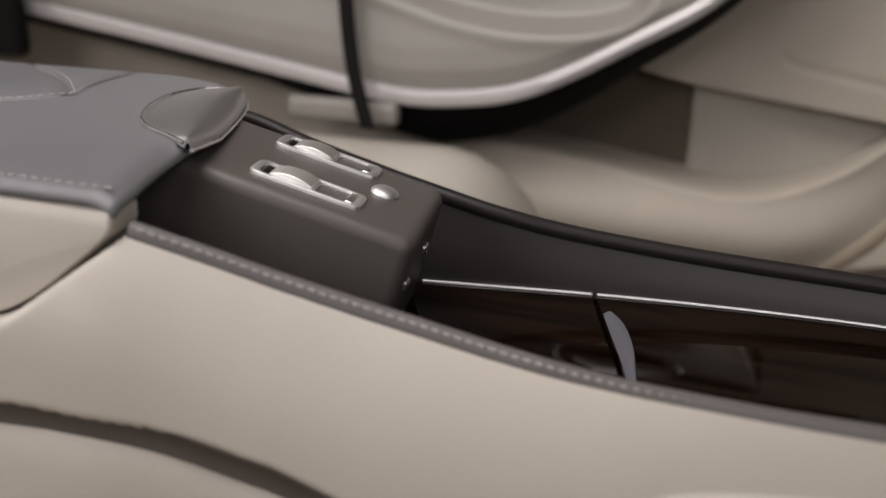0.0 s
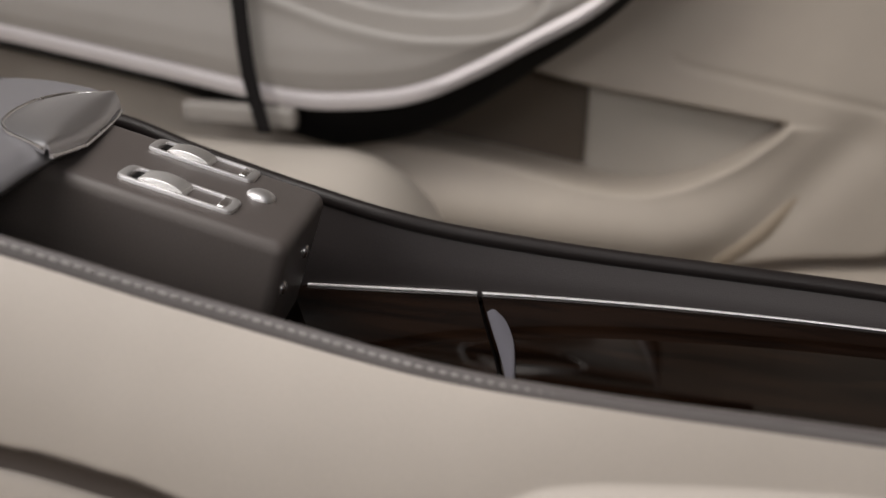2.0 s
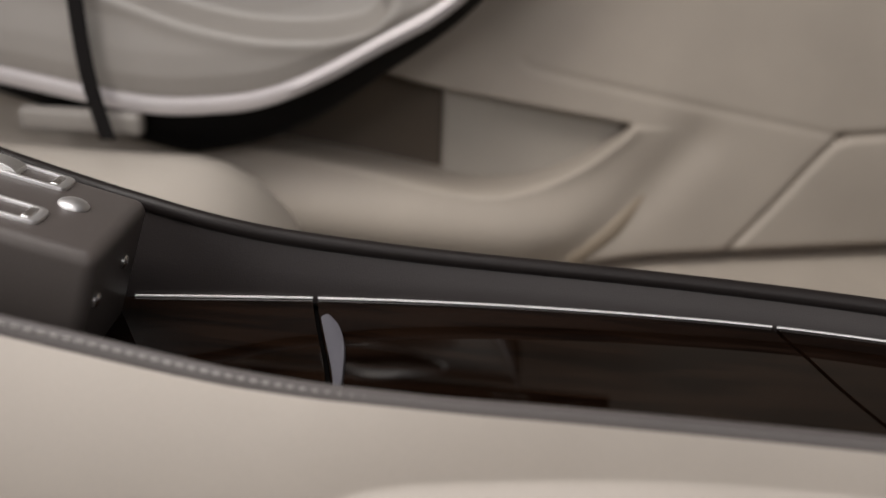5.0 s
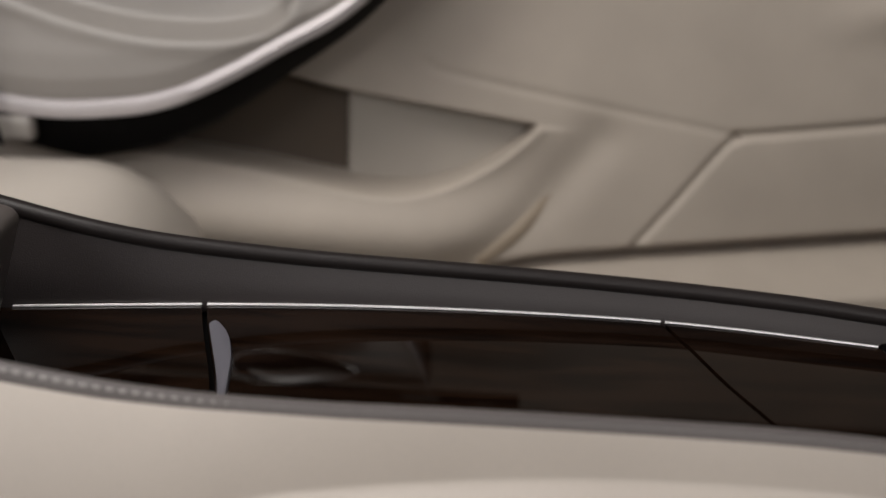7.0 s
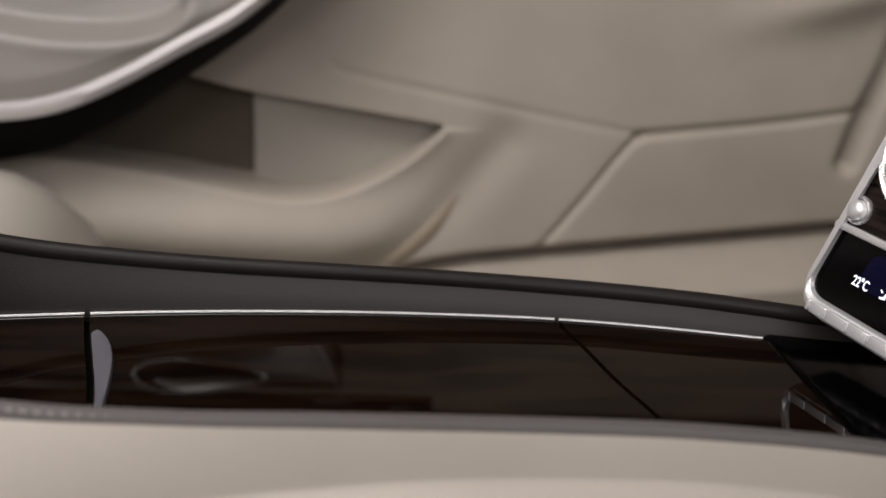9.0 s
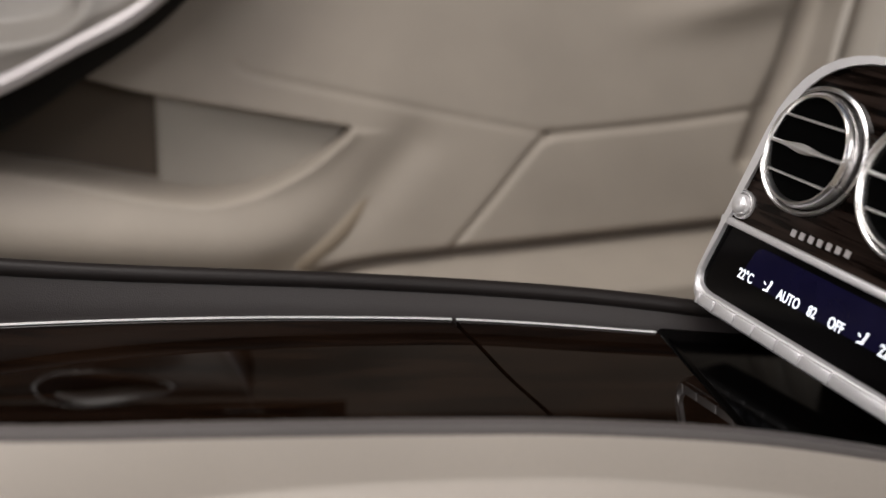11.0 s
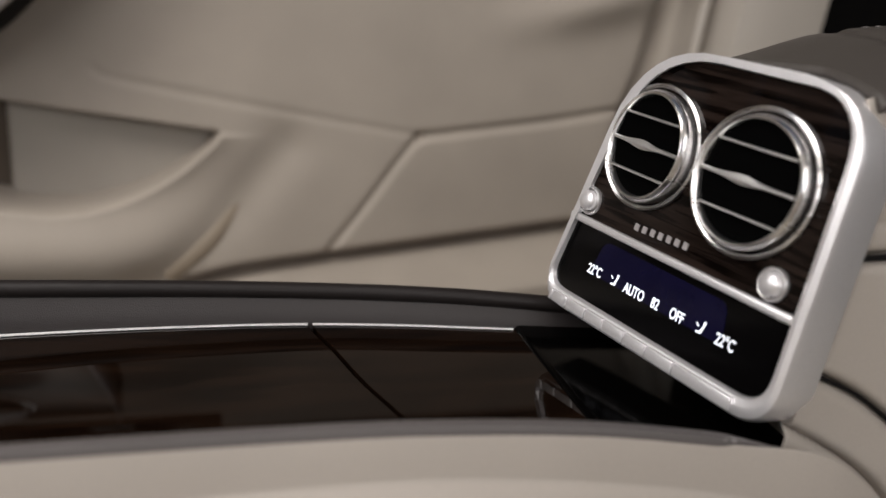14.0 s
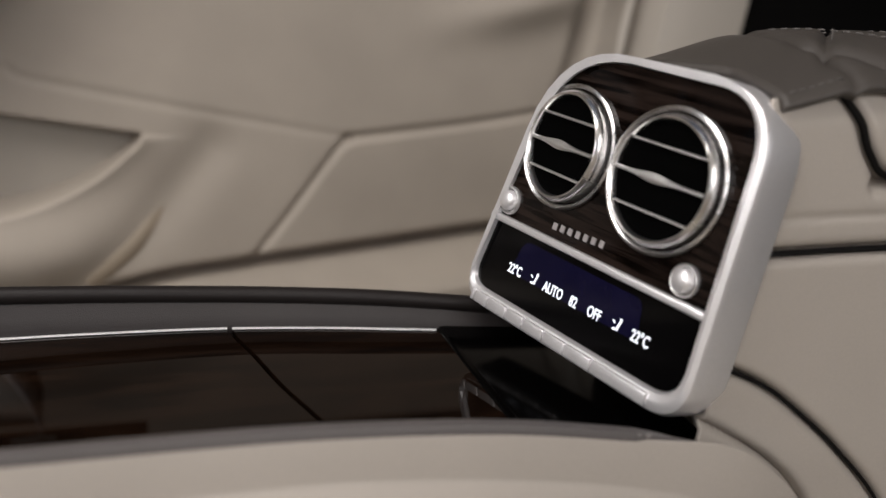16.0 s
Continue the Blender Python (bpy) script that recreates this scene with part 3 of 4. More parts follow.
tagged(part("stitching", stitches([(x, float(near_y(x)) - 0.0034 + 0.0003 * float(step(0.12, 0.30, x)), float(near_z(x)) - 0.0018) for x in np.linspace(0.018, 0.66, 400)], 0.0036, 0.0008, 0.0018), THREAD, near_rim, "row of pale thread stitches"), kind="stuff")

xs = np.linspace(-0.30, 0.70, 120)
part("piping", tube([(x, float(far_y(x)), float(far_z(x)) - 0.0052) for x in xs], 0.0056, 12), PIPING, console, "dark leather piping along the rim")
rows = []
for x in xs:
    y0, y1, z1 = float(edge_y(x)) + 0.001, float(far_y(x)) - 0.003, float(far_z(x)) - 0.008
    rows.append([(x, y0, TRAY_Z - 0.004), (x, y0, TRAY_Z + 0.001), (x, y0 + (y1 - y0) * 0.45, TRAY_Z + (z1 - TRAY_Z) * 0.5), (x, y1, z1)])
part("inner_wall", sheet(rows, (0, 0.012, 0)), DARKGREY, console, "dark grey leather inner wall")
rows = []
for x in xs:
    y1, z1 = float(far_y(x)), float(far_z(x)) - 0.006
    rows.append([(x, y1 + 0.004, z1), (x, y1 + 0.014, z1 - 0.03), (x, y1 + 0.02, 0.25), (x, y1 + 0.015, 0.02)])
part("outer_flank", sheet(rows, (0, -0.004, 0)), CREAM, console, "cream leather outer flank")
part("core", box_between((-0.30, 0.385, 0.02), (0.68, 0.53, 0.375)), BLACK, console, "black inner carcass", smooth=False)

# veneer tray in three panels, with curved joints
LEFT = spline([(0.1895, 0.5625), (0.197, 0.538), (0.205, 0.514), (0.221, 0.467), (0.232, 0.425), (0.240, 0.384)], 24)
RIGHT = spline([(0.484, 0.577), (0.4865, 0.562), (0.493, 0.540), (0.504, 0.494), (0.518, 0.450), (0.536, 0.384)], 24)


def joint(curve, y, shift):
    return float(np.interp(y, curve[::-1, 1], curve[::-1, 0])) + shift


def tray_panel(x0, x1):
    rows = []
    for f in np.linspace(0, 1, 26):
        row = []
        for g in np.linspace(0, 1, 20):
            y = 0.378
            for _ in range(4):
                xa, xb = x0(y), x1(y)
                x = xa + (xb - xa) * f
                y = 0.378 + (float(edge_y(x)) - 0.0015 - 0.378) * g
            row.append((x, y, TRAY_Z))
        rows.append(row)
    return sheet(rows, (0, 0, -0.006))


GAP = 0.0016
part("tray_panel", tray_panel(lambda y: 0.02, lambda y: joint(LEFT, y, -GAP)), WOOD, console, "glossy dark veneer tray panel")
part("tray_panel", tray_panel(lambda y: joint(LEFT, y, GAP), lambda y: joint(RIGHT, y, -GAP)), WOOD, console, "glossy dark veneer tray lid")
part("tray_panel", tray_panel(lambda y: joint(RIGHT, y, GAP), lambda y: 0.618), WOOD, console, "glossy dark veneer tray panel")
part("tray_bed", box_between((0.0, 0.379, 0.372), (0.70, 0.572, 0.388)), BLACK, console, smooth=False)


def chrome_edge(x0, x1):
    return tube([(x, float(edge_y(x)) - 0.0008, TRAY_Z + 0.0006) for x in np.linspace(x0, x1, 40)], 0.0010, 8)


for x0, x1 in ((0.076, 0.188), (0.1915, 0.4825), (0.4855, 0.614)):
    part("chrome_edge", chrome_edge(x0, x1), WHEEL, console, "thin chrome edging")

# crescent finger tab beside the first joint
arc_o = spline([(0.206, 0.535), (0.2140, 0.523), (0.2205, 0.507), (0.2253, 0.490), (0.2288, 0.472), (0.2318, 0.455), (0.2345, 0.438)], 20)
arc_i = np.array([(joint(LEFT, y, 0.0025), y) for y in arc_o[:, 1]])
rows = [[(a[0], a[1], TRAY_Z + 0.0005), ((a[0] * 2 + b[0]) / 3, a[1], TRAY_Z + 0.0022), ((a[0] + b[0] * 2) / 3, a[1], TRAY_Z + 0.003), (b[0], b[1], TRAY_Z + 0.0025), (b[0] + 0.0008, b[1], TRAY_Z + 0.0002)] for a, b in zip(arc_i, arc_o)]
part("finger_tab", sheet(rows, (0, 0, -0.004)), GREYTAB, console, "blue-grey crescent finger tab")

# gloss black foot under the vents
part("foot_plate", rounded_box(0.10, 0.19, 0.02, 0.004, centre=(0.665, 0.478, 0.3895)), FOOT, console, "gloss black plate below the vents")

# ---- control box ----
box = tagged(empty("control_box", pose(0.040, 0.468, 0.488, 0, 16.7, 9)), "dark leather control box with two chrome slide switches", "control panel")
bm = rounded_box(0.165, 0.098, 0.115, 0.008, 5, centre=(-0.0125, 0.0025, -0.0575))
part("body", bm, BOXSKIN, box)


def capsule(cx, cy, length, width, n=8):
    r = width / 2
    pts = []
    for s in (1, -1):
        for k in range(n + 1):
            a = -math.pi / 2 + math.pi * k / n
            squarer = lambda q: math.copysign(abs(q) ** 0.45, q)
            pts.append((cx + s * ((length / 2 - r) + r * squarer(math.cos(a))), cy + s * r * squarer(math.sin(a))))
    return np.array(pts)


def slide_switch(cx, cy):
    bez = part("bezel", band(capsule(cx, cy, 0.0660, 0.0220), capsule(cx, cy, 0.0560, 0.0165), -0.002, 0.0022, 0.0009), SATIN, box, "chrome switch surround")
    part("recess", slab(capsule(cx, cy, 0.0565, 0.0170), -0.004, 0.0004), BOXSKIN, bez)
    part("slot", rounded_box(0.0045, 0.012, 0.001, 0.0004, centre=(cx - 0.0240, cy, 0.0006)), BLACK, bez, "dark slot beside the wheel")
    # ribbed thumb wheel
    arc = []
    for k in range(31):
        a = math.pi * k / 30
        r = 1.0 if k % 2 else 0.96
        arc.append((cx - 0.0085 + 0.0140 * r * math.cos(a), 0.0002 + 0.0050 * r * math.sin(a)))
    bm = slab(arc, -0.0074, 0.0074, 0.0008)
    for v in bm.verts:
        v.co = Vector((v.co.x, cy - v.co.z, v.co.y))
    part("thumb_wheel", bm, WHEEL, bez, "ribbed satin thumb wheel")
    part("end_piece", rounded_box(0.005, 0.0150, 0.003, 0.001, centre=(cx + 0.0255, cy, 0.0010)), CHROME, bez)


slide_switch(-0.0045, 0.0345)
slide_switch(0.0005, -0.0200)
part("push_button", lathe([(0.0085, -0.001), (0.0085, 0.001), (0.0075, 0.0022), (0.006, 0.0030), (0.003, 0.0038), (0.0004, 0.0040)], 28, (0.0385, 0.0095)), SATIN, box, "small domed satin button")
for ly in (0.014, -0.033):
    bm = lathe([(0.0042, 0.0), (0.0042, 0.0016), (0.003, 0.0028), (0.0004, 0.0032)], 20)
    part("stud", bm, CHROME, box, "chrome hinge stud", local=pose(0.0695, ly, -0.026 if ly > 0 else -0.030, 0, 90, 0))

# ---- armrest ----
rest = tagged(empty("armrest"), "grey quilted leather armrest with cream sides and metal latch", "armrest")


def pad_z(x, y):
    return 0.5150 + 0.002 * np.exp(-((y - 0.46) / 0.10) ** 4) - 0.002 * np.clip((0.36 - y) / 0.04, 0, 1) ** 2


# top pad, quilted towards the rear
front_x = lerp_curve([(0.320, 0.008), (0.328, 0.0105), (0.340, 0.0095), (0.365, 0.0020), (0.403, -0.0070), (0.44, -0.0140), (0.495, -0.0300), (0.52, -0.040), (0.546, -0.058), (0.568, -0.085), (0.588, -0.15), (0.594, -0.22)])
us, ws = np.linspace(0, 1, 170), np.linspace(0, 1, 120)
W, Uu = np.meshgrid(ws, us)
PY = 0.3275 + 0.2645 * W
PX = -0.60 + (front_x(PY) + 0.60) * Uu
PZ = pad_z(PX, PY)
QUILT = ([(-0.60, 0.585), (-0.30, 0.583), (-0.172, 0.578)], [(-0.265, 0.581), (-0.20, 0.540), (-0.150, 0.492)], [(-0.172, 0.578), (-0.166, 0.53), (-0.150, 0.492)],
         [(-0.150, 0.492), (-0.179, 0.461), (-0.235, 0.44), (-0.33, 0.425)])
for line in QUILT[1:]:
    PZ = PZ - groove(PX, PY, line, 0.005, 0.0035)
edge = np.minimum((1 - W) * 0.2645, (1 - Uu) * 0.5)
PZ = PZ - 0.003 * (1 - np.clip(W * 0.2645 / 0.006, 0, 1)) ** 2
PZ = PZ - 0.0055 * (1 - np.clip(edge / 0.012, 0, 1)) ** 2
# hollow in which the latch sits
PZ = PZ - 0.003 * step(0.030, 0.0, np.hypot((PX + 0.045) / 1.0, (PY - 0.475) / 2.2))
pad = grid_part("pad", grid_mesh(PX, PY, PZ - 0.003), GREY, rest, "grey leather pad with quilted rear", thick=0.006)
for line in (QUILT[1], QUILT[2], QUILT[3]):
    for off in (0.0055,):
        c = spline(line, 60) + np.array([-0.003, off])
        tagged(part("stitching", stitches([(x, y, float(pad_z(x, y)) - 0.0008) for x, y in c], 0.0042, 0.0007, 0.0022), THREAD, pad, "row of pale thread stitches"), kind="stuff")
c = [(x, 0.3345, float(pad_z(x, 0.3345)) + 0.0002) for x in np.linspace(-0.4, 0.012, 100)]
tagged(part("stitching", stitches(c, 0.0042, 0.0008, 0.0026), THREAD, pad, "row of pale thread stitches"), kind="stuff")
# cream side below the pad, its lower front corner rounded
o = spline([(0.011, 0.500), (0.0085, 0.495), (-0.004, 0.484), (-0.028, 0.465), (-0.047, 0.455), (-0.075, 0.448), (-0.12, 0.444), (-0.20, 0.442)], 40)
o = np.vstack([[(-0.60, 0.5065)], [(0.010, 0.5065)], o, [(-0.60, 0.442)]])
SIDE = Matrix(((1, 0, 0, 0), (0, 0, -1, 0.345), (0, 1, 0, 0), (0, 0, 0, 1)))
bm = slab([(p[0], p[1]) for p in o], 0.0, 0.0195, 0.003)
for v in bm.verts:
    v.co.z += 0.30 * (0.507 - v.co.y)  # the side leans out towards its foot
part("side", bm, CREAM, rest, "cream leather side", local=SIDE)
part("filler", box_between((-0.60, 0.350, 0.40), (-0.075, 0.560, 0.505)), BLACK, rest, "black underside", smooth=False)

# latch: a curved metal scoop with a bright lip
back = spline([(-0.005, 0.405), (-0.021, 0.415), (-0.046, 0.430), (-0.064, 0.449), (-0.078, 0.476), (-0.086, 0.510), (-0.080, 0.535), (-0.064, 0.542)], 36)
frontl = spline([(-0.0005, 0.404), (-0.009, 0.436), (-0.020, 0.470), (-0.033, 0.505), (-0.048, 0.538)], 36)
latch_rows = []
for b, f in zip(back, frontl):
    r = []
    for g in np.linspace(0, 1, 16):
        p = b + (f - b) * min(1.0, g * 1.12)
        fall = max(0.0, g - 0.66) / 0.34
        r.append((p[0], p[1], float(pad_z(p[0], p[1])) + 0.0008 + 0.0032 * math.sin(math.pi * min(1, g * 0.9)) - (0.003 + 0.006 * min(1.0, len(latch_rows) / 12)) * fall ** 1.6))
    latch_rows.append(r)
latch = part("latch", sheet(latch_rows, (0, 0, -0.0025)), LATCHMETAL, rest, "satin metal release latch")
part("latch_lip", tube([(p[0], p[1], float(pad_z(p[0], p[1])) + 0.0012) for p in back], 0.0012, 8), CHROME, latch, "bright chrome lip")
part("latch_lip", tube([(r[-1][0] + 0.0006, r[-1][1], r[-1][2] - 0.001) for r in latch_rows], 0.0012, 8), CHROME, latch, "bright chrome lip")

# ---- vent unit ----
YAW, RECLINE, ROLLV = 16.6, 10.9, -2.1
sy_, cy_ = math.sin(radians(YAW)), math.cos(radians(YAW))
VU = Vector((sy_, -cy_, 0))
VV = Vector((cy_ * math.sin(radians(RECLINE)), sy_ * math.sin(radians(RECLINE)), math.cos(radians(RECLINE))))
VW = VU.cross(VV)
FACE = Matrix.Translation((0.6685, 0.468, 0.4829)) @ Matrix((VU, VV, VW)).transposed().to_4x4() @ pose(0, 0, 0, 0, 0, ROLLV)
unit = tagged(empty("vent_unit", FACE), "rear climate unit with two round vents and satin frame", "air vent")

outer = rounded_outline((-0.0925, 0.0935), (-0.0600, 0.0900), -0.0655, 0.1052, (0.024, 0.026, 0.042, 0.055))
inner = rounded_outline((-0.0865, 0.0845), (-0.0580, 0.0805), -0.0530, 0.1005, (0.015, 0.017, 0.034, 0.050))
part("frame", band(outer, inner, -0.024, 0.0040, 0.0050), SILVER, unit, "satin silver frame")
upper = rounded_outline((-0.0835, 0.0836), (-0.0582, 0.0807), -0.0050, 0.1003, (0.004, 0.008, 0.034, 0.050))
part("veneer_panel", slab(upper, -0.006, 0.0), BURL, unit, "glossy striped dark veneer panel")
lower = rounded_outline((-0.0867, 0.0842), (-0.0850, 0.0835), -0.0530, -0.0095, (0.015, 0.017, 0.008, 0.004))
screen = part("display", slab(lower, -0.006, 0.0), GLOSSBLACK, unit, "gloss black climate display")
part("divider", rounded_box(0.1690, 0.0046, 0.006, 0.0012, centre=(0.0, -0.0074, 0.0)), SILVER, unit, "satin dividing bar")
part("backing", slab(rounded_outline((-0.0885, 0.0865), (-0.060, 0.082), -0.058, 0.103, (0.02, 0.02, 0.036, 0.05)), -0.020, -0.0068), BLACK, unit)


def vent(cx, cy, R, swivel):
    """A round vent of outer radius R: a fixed rim and a barrel turned a little about its upright axis."""
    k = R / 0.0365
    tilt = Matrix.Rotation(radians(-swivel), 4, "Y")
    rim = part("vent_ring", lathe([(r * k, w) for r, w in ((0.0350, -0.004), (0.0365, 0.0008), (0.0362, 0.0024), (0.0350, 0.0030), (0.0338, 0.0022), (0.0333, -0.001), (0.0333, -0.004), (0.0350, -0.004))], 72),
               CHROME, unit, "polished outer chrome ring", local=Matrix.Translation((cx, cy, 0)))
    barrel = part("barrel", lathe([(r * k, w) for r, w in ((0.0322, -0.003), (0.0322, 0.0030), (0.0326, 0.0044), (0.0318, 0.0066), (0.0306, 0.0078), (0.0295, 0.0074), (0.0288, 0.0060),
                                                           (0.0284, 0.0020), (0.0280, -0.003), (0.0322, -0.003))], 72), CHROME, rim, "polished inner barrel", local=tilt)
    part("duct", lathe([(0.0287 * k, 0.0034), (0.0287 * k, 0.0038), (0.0004, 0.0038)], 48), BLACKHOLE, rim, "black duct", local=tilt)
    for dv, thick in ((0.0160, 0.0008), (0.0, 0.0011), (-0.0162, 0.0008)):
        half = math.sqrt(0.0284 ** 2 - dv ** 2) * k
        rows = []
        for f in np.linspace(-1, 1, 21):
            t = thick * (1 + (1.6 * math.exp(-((f + 0.1) / 0.36) ** 2) if dv == 0 else 0))
            rows.append([(f * half, dv * k + t * math.cos(a), 0.0058 + 0.0012 * math.sin(a)) for a in [q * math.pi / 3 for q in range(6)]])
        part("slat", sheet(rows, closed=True), WHEEL, rim, "bright slat", local=tilt)
    for a in (-8, 4, 14, 26):
        part("ring_notch", rounded_box(0.0022, 0.0016, 0.0026, 0.0005, centre=(0.0356 * k * math.cos(radians(a)), 0.0356 * k * math.sin(radians(a)), 0.0025)), CHROME, rim)


vent(-0.0375, 0.0475, 0.0365, 6.0)
vent(0.0362, 0.0478, 0.0393, 2.0)
for u in (-0.0725, 0.0668):
    bz = part("dial_bezel", lathe([(0.0088, -0.002), (0.0088, 0.0016), (0.0080, 0.0026), (0.0066, 0.0014), (0.0066, -0.002), (0.0088, -0.002)], 32, (u, 0.0048)), SATIN, unit)
    part("dial", lathe([(0.0062, -0.001), (0.0062, 0.003), (0.0056, 0.0046), (0.004, 0.0056), (0.002, 0.0060), (0.0003, 0.0061)], 32, (u, 0.0048)), SILVER, bz, "domed satin push dial")

# row of rocker keys under the display
edges = [-0.0800, -0.0765, -0.0630, -0.0450, -0.0290, -0.0105, 0.0078, 0.0292, 0.0700]
for a, b in zip(edges[:-1], edges[1:]):
    part("rocker_key", rounded_box(b - a - 0.0007, 0.0072, 0.006, 0.0008, centre=((a + b) / 2, -0.0592, 0.0024)), SILVER, unit, "satin rocker key")


def bars(name, mat, parent, pieces, w=0.0006, label=""):
    """Small flat bars (u, v, width, height, turn) as one mesh."""
    bm = bmesh.new()
    for u, v, bw, bh, turn in pieces:
        ret = bmesh.ops.create_cube(bm, size=1)
        for q in ret["verts"]:
            p = Matrix.Rotation(radians(turn), 3, "Z") @ Vector((q.co.x * bw, q.co.y * bh, 0))
            q.co = Vector((u + p.x, v + p.y, w + q.co.z * 0.0006))
    return part(name, bm, mat, parent, label, smooth=False)


def word(name, text, u, v, size, mat, parent, w=0.0006, squeeze=0.68):
    """Built-in font, turned into a mesh of its own."""
    cu = bpy.data.curves.new(name, "FONT")
    cu.body, cu.size, cu.align_x, cu.align_y, cu.extrude, cu.offset = text, size, "CENTER", "CENTER", 0.0002, 0.0001
    tmp = bpy.data.objects.new(name, cu)
    scene.collection.objects.link(tmp)
    bpy.context.view_layer.update()
    me = bpy.data.meshes.new_from_object(tmp.evaluated_get(bpy.context.evaluated_depsgraph_get()))
    bpy.data.objects.remove(tmp)
    for q in me.vertices:
        q.co = Vector((u + q.co.x * squeeze, v + q.co.y, w + q.co.z))
    me.materials.clear()
    me.materials.append(mat)
    ob = new(name, me)
    ob.parent = parent
    return ob


V0 = -0.0335
part("display_zone", slab(rounded_outline((-0.056, 0.050), (-0.050, 0.046), -0.036, -0.014, (0.008, 0.008, 0.006, 0.006)), 0.0, 0.0004), LITBLUE, screen, "faint blue lit zone of the display")
for text, u, size in (("22°C", -0.0517, 0.0086), ("AUTO", -0.0169, 0.0088), ("82", 0.0006, 0.0088), ("OFF", 0.0175, 0.0088), ("22°C", 0.0520, 0.0090)):
    word("display_text", text, u, V0, size, LIT, screen)
for u in (-0.0336, 0.0350):
    bars("air_symbol", LIT, screen, [(u + 0.0012, V0 + 0.0012, 0.0012, 0.0046, -18), (u - 0.0006, V0 - 0.0016, 0.0038, 0.0012, 8), (u - 0.0026, V0 + 0.0020, 0.0022, 0.0007, -35), (u + 0.0018, V0 + 0.0042, 0.0014, 0.0014, 0)])
# maker's lettering as plain bars
bars("badge_bar", BRUSHED, unit, [(-0.0300 + 0.0063 * k, 0.0018 + 0.0003 * k, 0.0034, 0.0040, -4) for k in range(7)], 0.0003, "small chrome badge bars")

# ---- front console behind the vents ----
front = tagged(empty("front_console"), "cream leather front console with quilted grey lid", "car console")


def on_flank(pts):
    """Seam points carried from the plane y = 0.36 back to the leaning flank."""
    out = []
    for x, z in pts:
        s = 1.08 + 0.036 * min(1.0, max(0.0, (z - 0.45) / 0.13))
        out.append((0.428 + s * (x - 0.428), 0.626 + s * (z - 0.626)))
    return out


def housing_side():
    fs = np.linspace(0, 1, 300) ** 1.6
    Fm, V = np.meshgrid(fs, np.linspace(0, 1, 240))
    Z = 0.06 + 0.5165 * V
    start = np.interp(Z, [0.06, 0.40, 0.417, 0.43, 0.4575, 0.498, 0.537, 0.58], [0.690, 0.695, 0.699, 0.703, 0.709, 0.714, 0.717, 0.715])
    X = start + (1.45 - start) * Fm
    Z = Z + V ** 3 * (0.0110 * step(0.705, 0.765, X) + 0.01 * (X - 0.72))
    Y = 0.3855 + 0.011 * np.clip((Z - 0.42) / 0.16, -0.2, 1.2) + 0.006 * step(0.565, 0.585, Z) - 0.012 * step(0.44, 0.25, Z) - 0.012 * step(0.76, 1.05, X)
    Y = Y + groove(X, Z, on_flank([(0.66, 0.513), (0.692, 0.513), (0.765, 0.515), (1.0, 0.52), (1.4, 0.53)]), 0.0026, 0.026)
    Y = Y + groove(X, Z, on_flank([(0.66, 0.527), (0.693, 0.528), (0.76, 0.532), (1.4, 0.55)]), 0.0018, 0.0016)
    Y = Y + groove(X, Z, on_flank([(0.66, 0.462), (0.687, 0.457), (0.710, 0.447), (0.730, 0.434), (0.761, 0.409), (0.796, 0.372), (0.83, 0.31)]), 0.0023, 0.018)
    Y = Y + groove(X, Z, on_flank([(0.66, 0.440), (0.696, 0.422), (0.724, 0.404), (0.746, 0.381), (0.77, 0.34)]), 0.0020, 0.010)
    Y = Y + groove(X, Z, on_flank([(0.719, 0.61), (0.7235, 0.588), (0.733, 0.574), (0.742, 0.560), (0.757, 0.549), (0.80, 0.546), (1.3, 0.55)]), 0.0030, 0.024)
    return grid_mesh(X, Y, Z)


def flank_line(name, pts, radius, n=60):
    """A black tube let into the flank to paint the shade of a parting line."""
    path = []
    for x, z in spline(on_flank(pts), n):
        y = 0.3855 + 0.011 * float(np.clip((z - 0.42) / 0.16, -0.2, 1.2)) + 0.006 * float(step(0.565, 0.585, z)) - 0.012 * float(step(0.44, 0.25, z)) - 0.012 * float(step(0.76, 1.05, x))
        path.append((x, y + 0.0006, z))
    part(name, tube(path, radius, 8, up=(0, 1, 0)), BLACK, front, "black tube painting the shade of a parting gap")


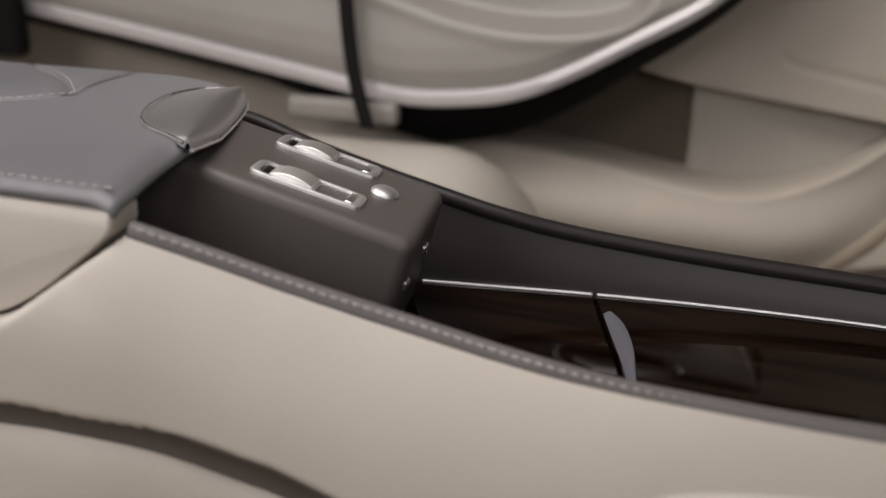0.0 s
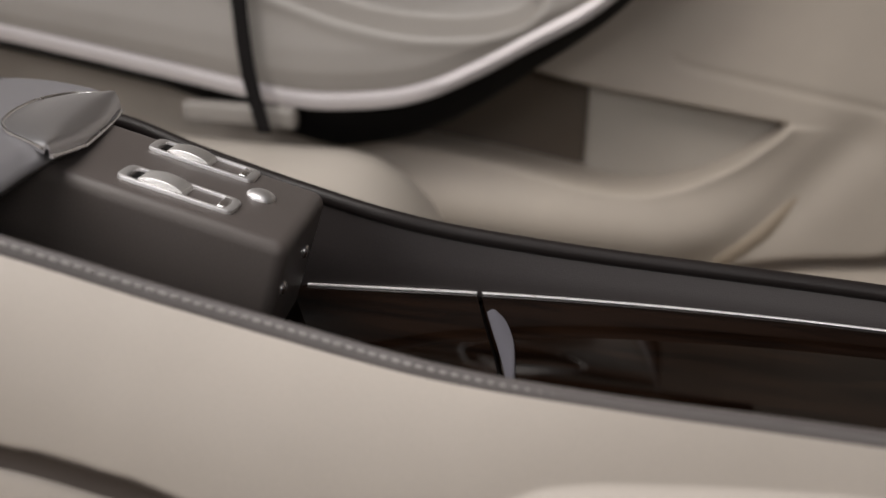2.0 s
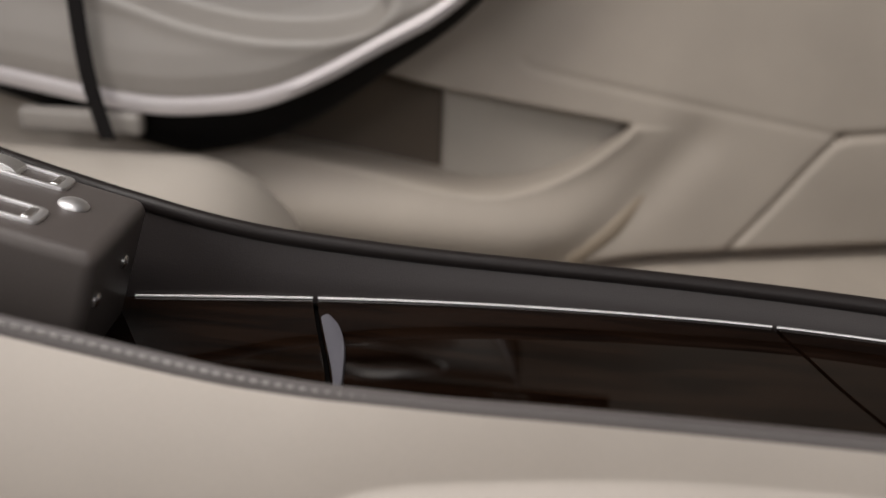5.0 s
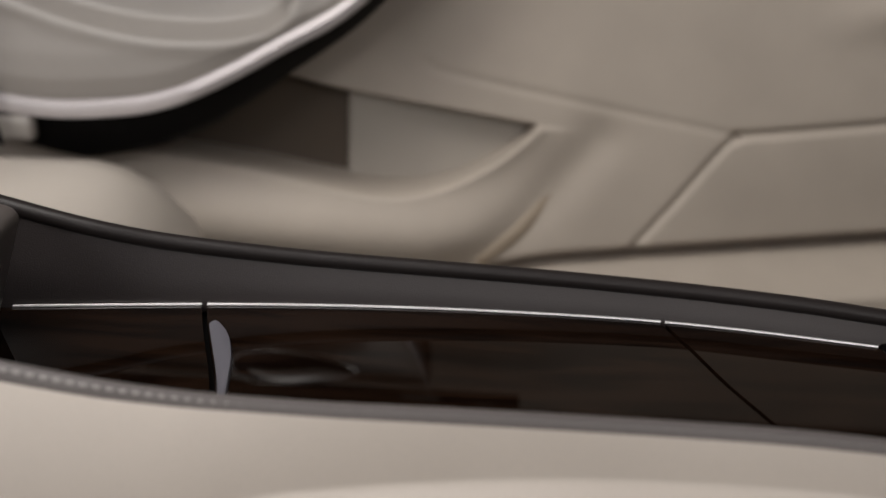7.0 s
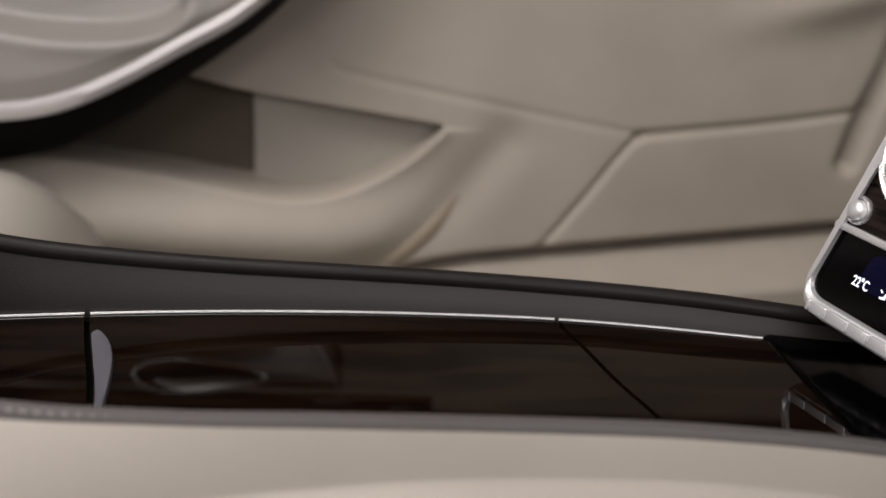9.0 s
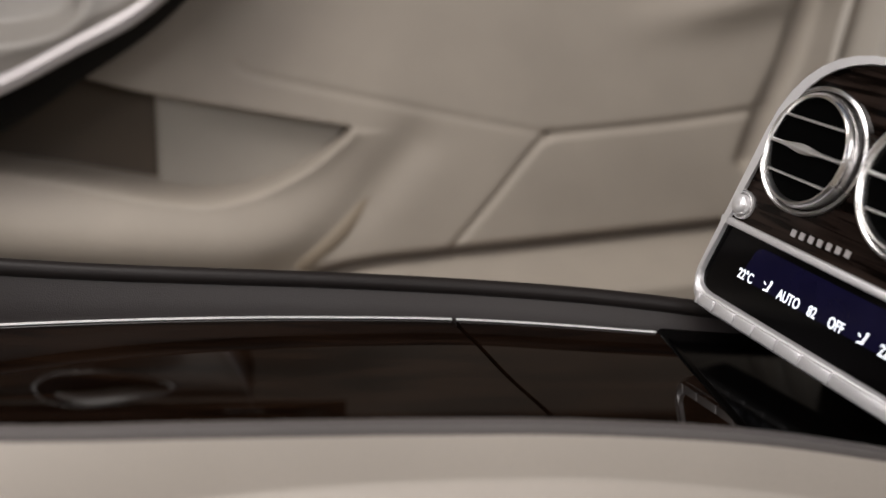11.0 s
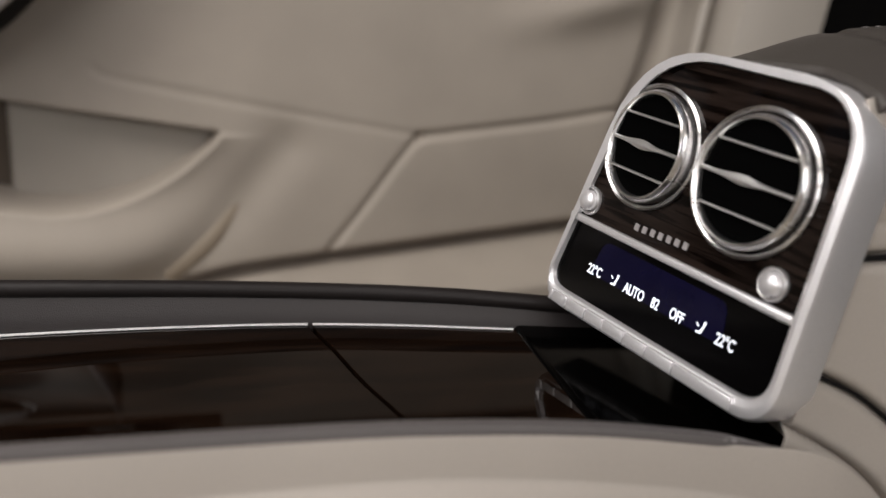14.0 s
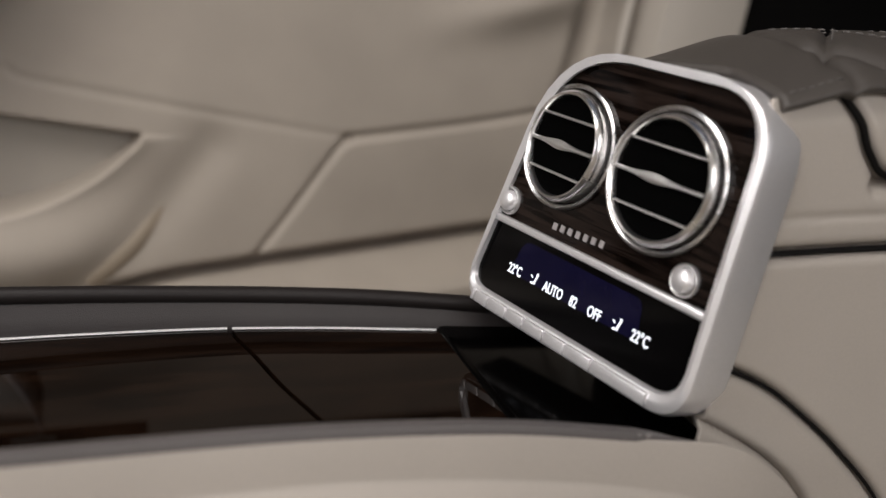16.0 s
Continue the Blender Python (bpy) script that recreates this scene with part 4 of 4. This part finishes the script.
flank_line("gap_shade_tube", [(0.685, 0.5118), (0.692, 0.513), (0.765, 0.515), (1.0, 0.52), (1.4, 0.53)], 0.0017)
flank_line("gap_shade_tube", [(0.7195, 0.588), (0.7235, 0.586), (0.7335, 0.574), (0.742, 0.560), (0.757, 0.549), (0.80, 0.546), (1.0, 0.547)], 0.0019)
flank_line("gap_shade_tube", [(0.682, 0.4585), (0.687, 0.457), (0.710, 0.447), (0.730, 0.434), (0.761, 0.409), (0.796, 0.372), (0.83, 0.31)], 0.0011)
grid_part("flank", housing_side(), CREAM, front, "cream leather flank with curved seams", thick=0.003)
us, ws = np.linspace(0, 1, 200), np.linspace(0, 1, 110)
W, Uu = np.meshgrid(ws, us)
TY = 0.393 + 0.138 * W
TX = np.minimum(0.718, 0.7205 - 0.27 * (TY - 0.428)) + 0.62 * Uu


def lid_z(x, y):
    w = (y - 0.393) / 0.138
    return 0.5768 + 0.0120 * step(0.70, 0.77, x) + 0.015 * (x - 0.72) + (0.008 + 0.010 * step(0.70, 0.80, x)) * (1 - np.abs(2 * w - 1) ** 2.6)


TZ = lid_z(TX, TY)
for k in range(-4, 12):
    for s in (1, -1):
        c = 0.795 + 0.062 * k
        TZ = TZ - groove(TX, TY, [(c - s * 0.06, 0.393), (c + s * 0.06, 0.531)], 0.0042, 0.0048, 12) * step(0.745, 0.757, TX - 0.10 * (TY - 0.393))
TZ = TZ - groove(TX, TY, [(0.757, 0.385), (0.759, 0.42), (0.762, 0.50), (0.768, 0.57)], 0.003, 0.003)
TZ = TZ - 0.003 * (1 - np.clip(np.minimum(W, 1 - W) * 0.138 / 0.006, 0, 1)) ** 2
lid = grid_part("quilted_lid", grid_mesh(TX, TY, TZ - 0.0025), LIDTOP, front, "grey quilted leather lid", thick=0.005)
for k in range(-1, 5):
    for s in (1, -1):
        c = 0.795 + 0.062 * k
        line = [(c - s * 0.06 + s * 0.12 * f, 0.393 + 0.138 * f) for f in np.linspace(0.06, 0.94, 50)]
        line = [(x + 0.003, y) for x, y in line if x > 0.772]
        if len(line) > 8:
            tagged(part("stitching", stitches([(x, y, float(lid_z(x, y)) - 0.0002) for x, y in line], 0.0042, 0.0006, 0.0024), DIMTHREAD, lid, "quilting stitches"), kind="stuff")
tagged(part("stitching", stitches([(x, 0.3965, float(lid_z(x, 0.3965)) + 0.0004) for x in np.linspace(0.722, 0.752, 40)], 0.0036, 0.0006, 0.0018), DIMTHREAD, lid, "row of grey edge stitches"), kind="stuff")
part("core", box_between((0.735, 0.408, 0.02), (1.45, 0.545, 0.570)), CREAM, front, "cream inner body", smooth=False)
